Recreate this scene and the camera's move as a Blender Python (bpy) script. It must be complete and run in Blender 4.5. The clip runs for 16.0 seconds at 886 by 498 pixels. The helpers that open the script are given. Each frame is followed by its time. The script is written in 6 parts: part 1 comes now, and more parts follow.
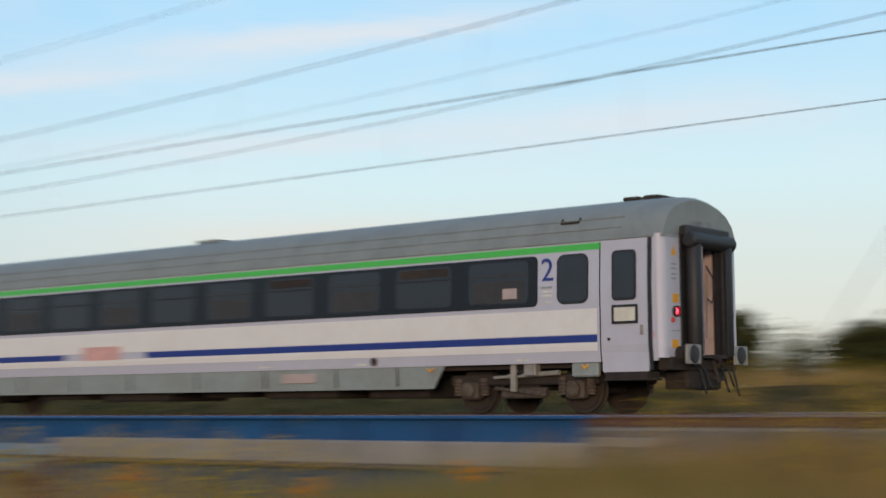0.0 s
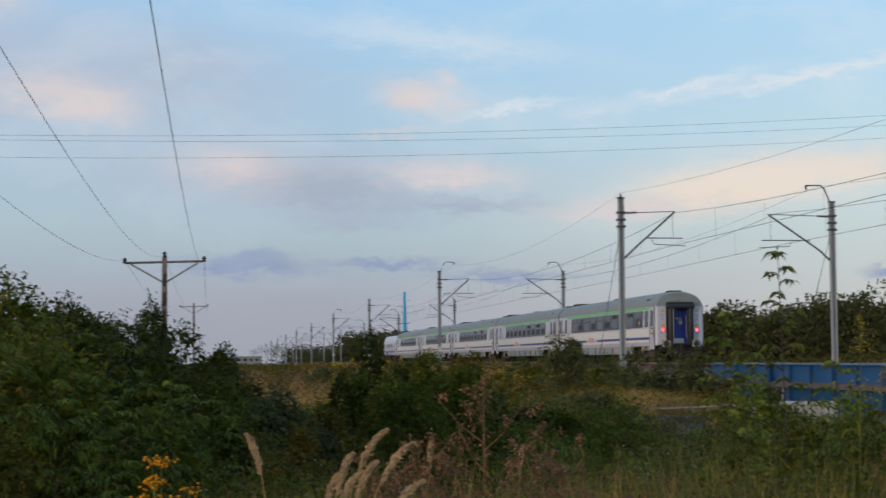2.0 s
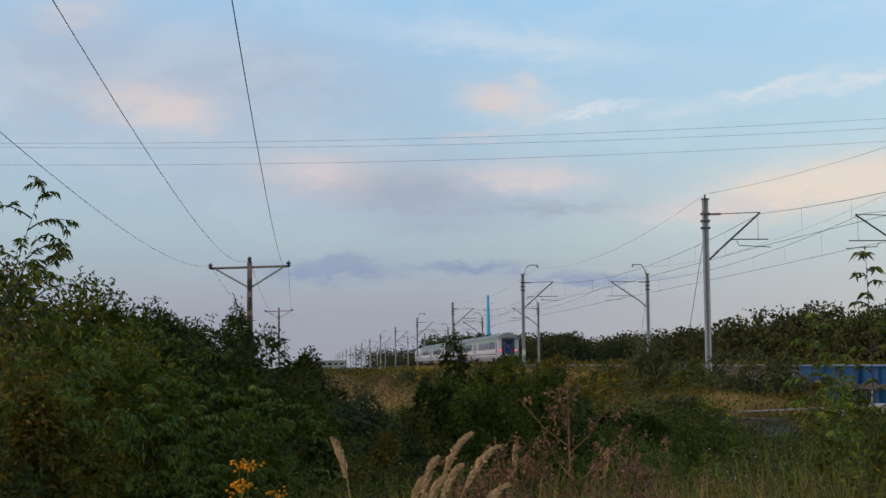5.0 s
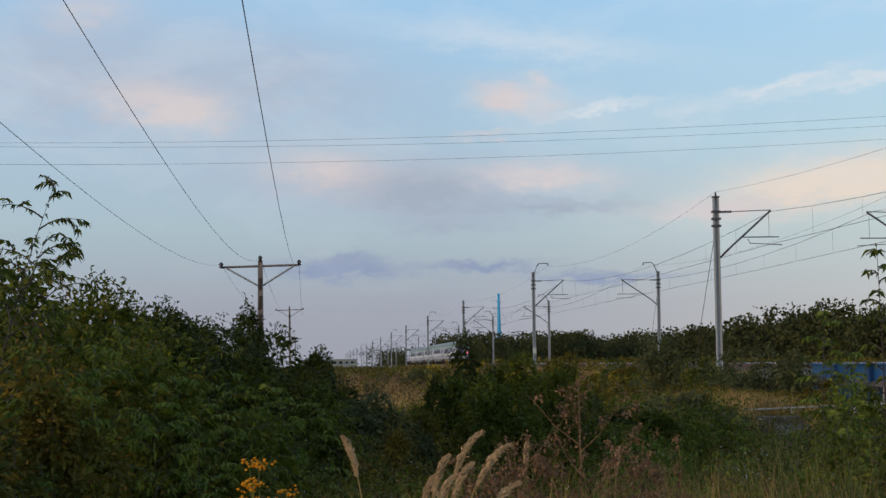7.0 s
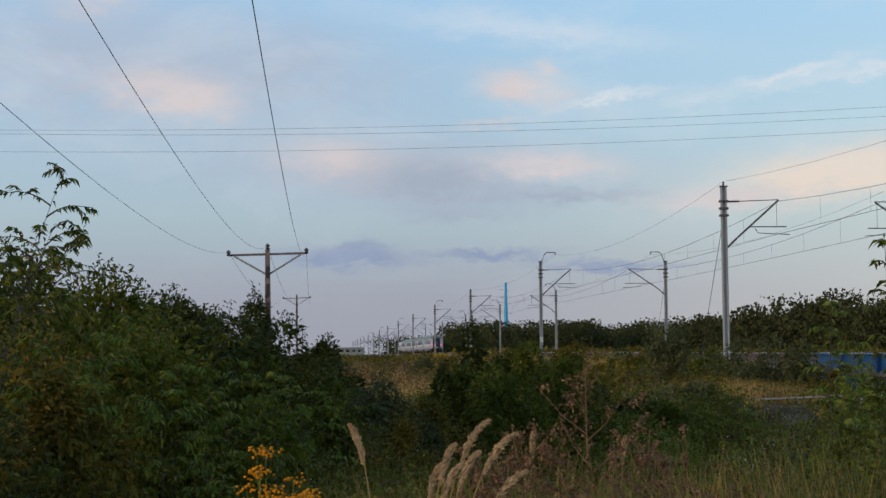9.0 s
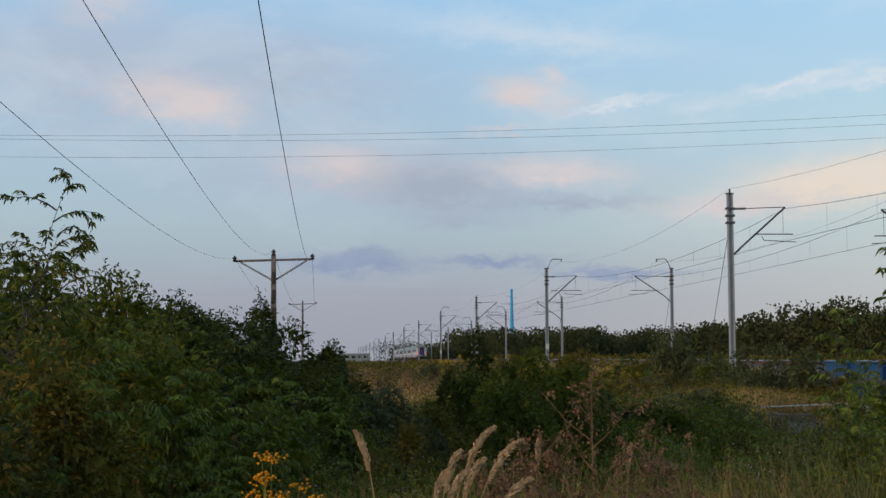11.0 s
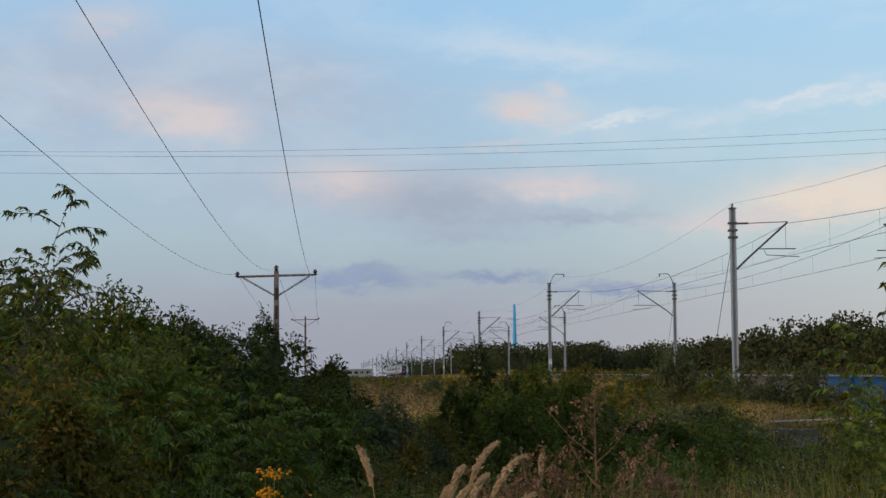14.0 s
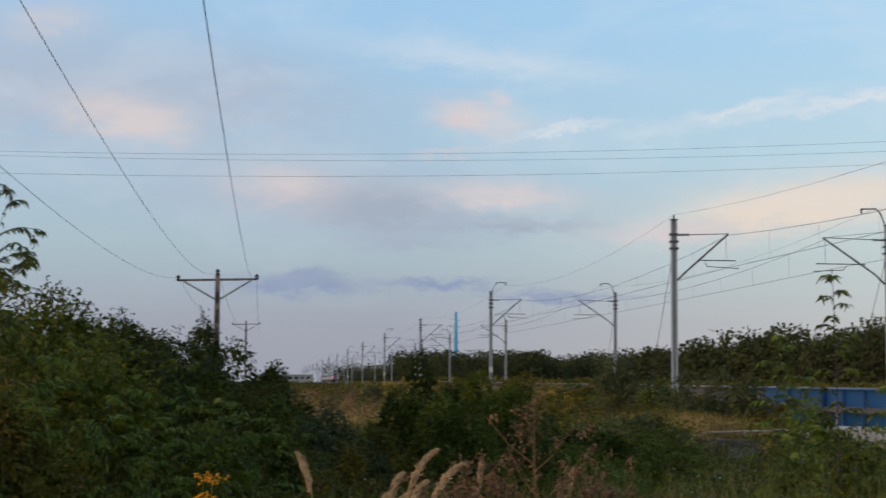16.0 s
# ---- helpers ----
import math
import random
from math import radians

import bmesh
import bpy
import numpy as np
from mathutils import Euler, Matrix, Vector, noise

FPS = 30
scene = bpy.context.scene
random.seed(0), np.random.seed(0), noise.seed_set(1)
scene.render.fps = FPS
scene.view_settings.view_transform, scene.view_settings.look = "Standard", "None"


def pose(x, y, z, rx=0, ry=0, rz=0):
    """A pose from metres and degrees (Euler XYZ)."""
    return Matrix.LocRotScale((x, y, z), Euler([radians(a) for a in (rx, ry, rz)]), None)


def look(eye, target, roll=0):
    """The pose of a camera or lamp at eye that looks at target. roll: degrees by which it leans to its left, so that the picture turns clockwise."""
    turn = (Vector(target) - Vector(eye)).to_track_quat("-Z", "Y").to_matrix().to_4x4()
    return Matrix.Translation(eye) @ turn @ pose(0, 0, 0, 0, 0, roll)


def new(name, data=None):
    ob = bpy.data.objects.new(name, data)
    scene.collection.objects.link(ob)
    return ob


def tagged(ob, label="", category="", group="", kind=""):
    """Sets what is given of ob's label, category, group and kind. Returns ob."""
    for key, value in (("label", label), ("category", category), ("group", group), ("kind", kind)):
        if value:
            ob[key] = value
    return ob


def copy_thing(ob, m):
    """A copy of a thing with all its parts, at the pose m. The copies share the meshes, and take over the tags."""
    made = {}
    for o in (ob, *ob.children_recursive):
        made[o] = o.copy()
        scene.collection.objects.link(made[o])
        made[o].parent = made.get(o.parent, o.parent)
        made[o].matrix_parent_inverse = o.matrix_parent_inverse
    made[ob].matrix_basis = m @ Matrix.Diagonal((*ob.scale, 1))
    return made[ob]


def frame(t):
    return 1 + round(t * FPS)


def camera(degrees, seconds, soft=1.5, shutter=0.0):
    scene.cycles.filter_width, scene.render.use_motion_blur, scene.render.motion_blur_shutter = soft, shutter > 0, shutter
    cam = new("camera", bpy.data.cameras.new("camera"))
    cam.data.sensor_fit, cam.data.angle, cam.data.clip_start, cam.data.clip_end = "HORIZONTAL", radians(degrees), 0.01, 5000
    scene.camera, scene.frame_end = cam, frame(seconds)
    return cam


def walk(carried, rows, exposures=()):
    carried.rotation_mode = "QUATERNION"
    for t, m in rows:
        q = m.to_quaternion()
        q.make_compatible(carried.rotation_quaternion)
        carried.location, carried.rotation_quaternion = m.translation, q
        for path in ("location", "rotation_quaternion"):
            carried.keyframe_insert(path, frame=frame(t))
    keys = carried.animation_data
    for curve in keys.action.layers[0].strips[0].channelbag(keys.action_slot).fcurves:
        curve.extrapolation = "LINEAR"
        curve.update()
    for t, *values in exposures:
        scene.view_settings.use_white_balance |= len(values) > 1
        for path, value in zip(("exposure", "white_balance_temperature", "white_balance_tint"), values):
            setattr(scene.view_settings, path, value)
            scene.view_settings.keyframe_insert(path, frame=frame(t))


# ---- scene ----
EYE = Vector((0.0, 0.0, 0.26))


def aim(turn, lift, lean):
    """A camera pose at the eye: degrees to the right of the track's direction, degrees up, lean to the left."""
    a, e = radians(turn), radians(lift)
    ahead = Vector((math.sin(a) * math.cos(e), math.cos(a) * math.cos(e), math.sin(e)))
    return look(EYE, EYE + ahead * 50, lean)


cam = camera(31.35, 16.0, soft=1.5, shutter=0.55)
walk(cam, [
    (0.0, aim(51.10, 5.50, -0.49)),
    (0.1, aim(45.50, 5.35, -0.42)),
    (0.2, aim(40.55, 5.20, -0.38)),
    (0.3, aim(36.17, 4.98, -0.36)),
    (0.4, aim(32.10, 4.79, -0.37)),
    (0.5, aim(28.45, 4.66, -0.38)),
    (0.6, aim(25.22, 4.56, -0.39)),
    (0.7, aim(22.47, 4.44, -0.41)),
    (0.8, aim(19.98, 4.31, -0.45)),
    (1.0, aim(16.52, 4.09, -0.58)),
    (1.5, aim(11.36, 3.93, -0.50)),
    (2.0, aim(8.09, 4.00, -0.37)),
    (2.5, aim(7.02, 4.19, -0.58)),
    (3.0, aim(6.37, 4.37, -0.64)),
    (3.5, aim(5.91, 4.29, -0.78)),
    (4.0, aim(5.79, 4.27, -0.68)),
    (4.5, aim(5.28, 4.24, -0.60)),
    (5.0, aim(5.07, 4.15, -0.62)),
    (7.5, aim(4.59, 4.07, -0.66)),
    (8.0, aim(4.50, 3.89, -0.56)),
    (8.5, aim(4.47, 3.75, -0.53)),
    (9.0, aim(4.42, 3.69, -0.51)),
    (11.5, aim(4.18, 4.02, -0.32)),
    (12.0, aim(4.10, 4.09, -0.51)),
    (12.5, aim(4.05, 4.13, -0.40)),
    (13.0, aim(4.08, 4.29, -0.25)),
    (13.5, aim(4.12, 4.38, -0.42)),
    (14.0, aim(4.11, 4.48, -0.43)),
    (14.5, aim(4.06, 4.56, -0.32)),
    (15.0, aim(4.04, 4.61, -0.22)),
    (15.5, aim(4.44, 4.64, -0.03)),
    (16.0, aim(6.20, 4.73, 0.32)),
], exposures=[(0, 0.10), (0.5, 0.16), (1.0, 0.15), (1.5, 0.10), (2.2, 0.03), (3.0, 0.0), (16.0, 0.0)])

# ---- world, sun and exposure ----
scene.view_settings.exposure = 0.0
world = bpy.data.worlds.new("evening_sky")
scene.world = world
world.use_nodes = True


class Nodes:
    """Short hand for node trees."""

    def __init__(self, tree):
        self.tree = tree
        tree.nodes.clear()

    def add(self, kind, values=None, operation="", blend=""):
        n = self.tree.nodes.new(kind)
        if operation:
            n.operation = operation
        if blend:
            n.data_type, n.blend_type = "RGBA", blend
        for key, value in (values or {}).items():
            if isinstance(value, bpy.types.NodeSocket):
                self.tree.links.new(value, n.inputs[key])
            else:
                n.inputs[key].default_value = value
        return n

    def math(self, op, a, b=0.0, c=0.0, clamp=False):
        n = self.add("ShaderNodeMath", {0: a, 1: b, 2: c}, operation=op)
        n.use_clamp = clamp
        return n.outputs[0]

    def mix(self, fac, a, b, blend="MIX"):
        n = self.add("ShaderNodeMix", {}, blend=blend)
        for key, value in ((0, fac), (6, a), (7, b)):
            if isinstance(value, bpy.types.NodeSocket):
                self.tree.links.new(value, n.inputs[key])
            else:
                n.inputs[key].default_value = value
        return n.outputs[2]

    def ramp(self, fac, stops):
        n = self.add("ShaderNodeValToRGB", {0: fac})
        els = n.color_ramp.elements
        while len(els) < len(stops):
            els.new(0.5)
        for el, (pos, col) in zip(els, stops):
            el.position, el.color = pos, (*col, 1)
        return n.outputs[0]

    def noise(self, scale, detail=4.0, vec=None, rough=0.55, dist=0.0):
        v = {"Scale": scale, "Detail": detail, "Roughness": rough, "Distortion": dist}
        if vec is not None:
            v["Vector"] = vec
        return self.add("ShaderNodeTexNoise", v).outputs[0]


def build_sky():
    n = Nodes(world.node_tree)
    way = n.add("ShaderNodeTexCoord").outputs["Generated"]
    sep = n.add("ShaderNodeSeparateXYZ", {0: way}).outputs
    air = n.add("ShaderNodeTexSky")
    air.sky_type, air.sun_disc, air.sun_elevation, air.sun_rotation = "NISHITA", False, radians(4), radians(SUN_TURN)
    air.dust_density, air.ozone_density = 1.5, 2.0
    sky = air.outputs[0]
    # bearing in degrees right of the track, and height in degrees
    bear = n.math("MULTIPLY", n.math("ARCTAN2", sep[0], sep[1]), 57.2958)
    lift = n.math("MULTIPLY", n.math("ARCSINE", sep[2]), 57.2958)
    up = n.math("DIVIDE", lift, 40.0, clamp=True)
    cool = n.ramp(up, [(0.0, (0.375, 0.392, 0.462)), (0.05, (0.385, 0.412, 0.495)), (0.12, (0.435, 0.560, 0.630)),
                       (0.20, (0.430, 0.612, 0.765)), (0.32, (0.385, 0.630, 0.885)), (1.0, (0.29, 0.40, 0.58))])
    pale = n.ramp(up, [(0.0, (0.77, 0.72, 0.61)), (0.10, (0.74, 0.79, 0.73)), (0.20, (0.68, 0.87, 0.92)),
                       (0.34, (0.48, 0.77, 1.0)), (1.0, (0.31, 0.45, 0.66))])
    side = n.math("MULTIPLY_ADD", bear, 1 / 38.0, -0.12, clamp=True)
    clear = n.mix(side, cool, pale)
    col = n.mix(0.9, n.mix(1.0, sky, (0.09, 0.09, 0.09, 1), "MULTIPLY"), clear)
    # clouds: soft shapes (bearing, lift, half width, half height, tilt, strength, tint)
    flat = n.add("ShaderNodeCombineXYZ", {0: bear, 1: n.math("MULTIPLY", lift, 2.2), 2: 0.0}).outputs[0]
    wob = n.noise(0.35, 5.0, flat, 0.6)
    wob2 = n.noise(0.9, 6.0, flat, 0.62)
    fine = n.noise(0.16, 6.0, flat, 0.6, 0.4)
    jx = n.math("MULTIPLY_ADD", wob, 3.0, -1.5)
    jy = n.math("MULTIPLY_ADD", wob2, 1.3, -0.65)
    bx, ly = n.math("ADD", bear, jx), n.math("ADD", lift, jy)
    pink, cream, grey, blue = (0.66, 0.60, 0.61), (0.79, 0.69, 0.60), (0.375, 0.435, 0.53), (0.285, 0.345, 0.49)
    lilac, white = (0.435, 0.495, 0.61), (0.70, 0.75, 0.80)
    for b, l, w, h, tilt, power, tint in CLOUDS(pink, cream, grey, blue, white, lilac):
        dx, dy = n.math("SUBTRACT", bx, b), n.math("SUBTRACT", ly, l)
        dy = n.math("SUBTRACT", dy, n.math("MULTIPLY", dx, tilt))
        ex, ey = n.math("DIVIDE", dx, w), n.math("DIVIDE", dy, h)
        r2 = n.math("ADD", n.math("MULTIPLY", ex, ex), n.math("MULTIPLY", ey, ey))
        fac = n.math("MULTIPLY", n.math("POWER", 2.718, n.math("MULTIPLY", r2, -1.0)),
                     n.math("MULTIPLY_ADD", wob2, 1.1 * power, 0.45 * power), clamp=True)
        col = n.mix(fac, col, (*tint, 1))
    # thin veil of high cloud
    veil = n.math("MULTIPLY", n.math("MULTIPLY", n.math("SUBTRACT", fine, 0.48, clamp=True), 1.3, clamp=True), n.math("DIVIDE", lift, 9.0, clamp=True))
    col = n.mix(veil, col, (*white, 1))
    ground = n.math("GREATER_THAN", lift, -0.6)
    col = n.mix(ground, (0.10, 0.10, 0.08, 1), col)
    bg = n.add("ShaderNodeBackground", {0: col, 1: 1.0})
    n.add("ShaderNodeOutputWorld", {0: bg.outputs[0]})


def CLOUDS(pink, cream, grey, blue, white, lilac):
    return [
        (-9.0, 10.3, 5.5, 2.6, 0.0, 0.8, lilac), (-1.5, 10.2, 5.0, 2.0, -0.1, 0.75, lilac), (2.5, 6.4, 7.5, 1.3, -0.03, 0.8, lilac),
        (-5.0, 9.2, 2.0, 0.85, -0.12, 1.0, pink), (-6.4, 9.6, 1.2, 0.5, 0.0, 0.6, pink),
        (0.9, 6.9, 2.4, 0.75, -0.12, 0.95, pink), (4.2, 6.1, 2.9, 0.85, -0.05, 1.15, grey), (8.4, 6.7, 2.5, 0.45, -0.06, 0.9, pink),
        (9.0, 5.55, 2.6, 0.27, 0.0, 1.0, grey), (4.6, 4.95, 1.6, 0.3, 0.0, 0.7, grey), (7.4, 9.5, 1.55, 0.55, -0.15, 1.1, pink), (8.3, 10.2, 0.6, 0.28, -0.3, 0.7, pink), (13.5, 8.9, 1.2, 0.35, 0.0, 0.4, white), (6.3, 8.2, 1.3, 0.16, 0.05, 0.6, pink), (10.5, 9.05, 1.6, 0.16, 0.16, 0.8, white), (7.5, 11.6, 5.0, 0.5, -0.12, 0.45, white), (17.2, 9.7, 2.2, 0.22, 0.2, 0.8, white), (-8.2, 12.5, 1.6, 0.6, 0.1, 0.6, pink),
        (19.0, 6.2, 4.2, 0.85, 0.10, 1.25, cream), (14.6, 5.35, 2.4, 0.35, 0.05, 0.9, pink), (22.5, 6.6, 2.5, 0.6, 0.0, 0.8, cream),
        (0.9, 3.40, 2.1, 0.36, 0.0, 1.3, blue), (1.2, 3.75, 0.8, 0.2, 0.0, 0.9, blue), (6.0, 3.45, 2.0, 0.2, 0.0, 1.1, blue), (10.3, 3.0, 2.6, 0.17, 0.0, 0.9, blue),
        (21.5, 10.0, 4.5, 0.2, 0.16, 0.8, white), (35.0, 11.2, 8.0, 0.45, 0.10, 0.8, white), (47.0, 13.2, 8.0, 0.5, 0.10, 0.9, white),
        (45.0, 9.3, 7.0, 0.5, 0.05, 0.7, white), (58.0, 10.0, 7.0, 0.7, 0.05, 0.7, white), (50.0, 6.0, 9.0, 0.6, 0.0, 0.6, cream), (23.8, 3.0, 0.8, 0.14, 0.0, 0.9, blue)]


SUN_TURN = 238.0
build_sky()
sun = new("sun", bpy.data.lights.new("sun", "SUN"))
sun.data.energy, sun.data.angle, sun.data.color = 1.6, radians(10), (1.0, 0.72, 0.5)
a, e = radians(SUN_TURN), radians(6)
sun.matrix_world = look((math.sin(a) * math.cos(e) * 90, math.cos(a) * math.cos(e) * 90, math.sin(e) * 90), (0, 0, 0))

# ---- materials ----
def material(name, base, rough=0.6, metal=0.0, vary=0.15, scale=6.0, dirt=None, dirt_amount=0.3, dirt_scale=1.2, bump=0.0,
             bump_scale=40.0, island=0.0, objects=0.0, glow=None, coat=0.0, translucent=0.0, gloss=0.5):
    """A surface with grain, larger stains, fine relief and, for foliage, a change from leaf to leaf."""
    m = bpy.data.materials.new(name)
    m.use_nodes = True
    n = Nodes(m.node_tree)
    at = n.add("ShaderNodeTexCoord").outputs["Object"]
    grain = n.noise(scale, 5.0, at, 0.6)
    low = tuple(c * (1 - vary) for c in base)
    high = tuple(min(1, c * (1 + vary)) for c in base)
    col = n.ramp(grain, [(0.3, low), (0.7, high)])
    if dirt:
        stain = n.math("MULTIPLY", n.math("SUBTRACT", n.noise(dirt_scale, 6.0, at, 0.65), 0.45, clamp=True), 4 * dirt_amount, clamp=True)
        col = n.mix(stain, col, (*dirt, 1))
    if island:
        rnd = n.add("ShaderNodeNewGeometry").outputs["Random Per Island"]
        tone = n.ramp(rnd, [(0.0, (1 - island, 1 - island * 0.8, 1 - island)), (0.6, (1, 1, 1)),
                            (1.0, (1 + island, 1 + island * 0.7, 1 + island * 0.2))])
        col = n.mix(1.0, col, tone, "MULTIPLY")
    if objects:
        rnd = n.add("ShaderNodeObjectInfo").outputs["Random"]
        tone = n.ramp(rnd, [(0.0, (1 - objects,) * 3), (1.0, (1 + objects,) * 3)])
        col = n.mix(1.0, col, tone, "MULTIPLY")
    values = {"Base Color": col, "Roughness": n.math("MULTIPLY_ADD", grain, 0.2, rough - 0.1), "Metallic": metal, "Coat Weight": coat, "Specular IOR Level": gloss}
    if glow:
        values["Emission Color"], values["Emission Strength"] = (*glow[0], 1), glow[1]
    if bump:
        rel = n.add("ShaderNodeBump", {"Strength": bump, "Distance": 0.02, "Height": n.noise(bump_scale, 4.0, at)})
        values["Normal"] = rel.outputs[0]
    shade = n.add("ShaderNodeBsdfPrincipled", values).outputs[0]
    if translucent:
        thin = n.add("ShaderNodeBsdfTranslucent", {0: col}).outputs[0]
        shade = n.add("ShaderNodeMixShader", {0: translucent, 1: shade, 2: thin}).outputs[0]
    n.add("ShaderNodeOutputMaterial", {0: shade})
    return m


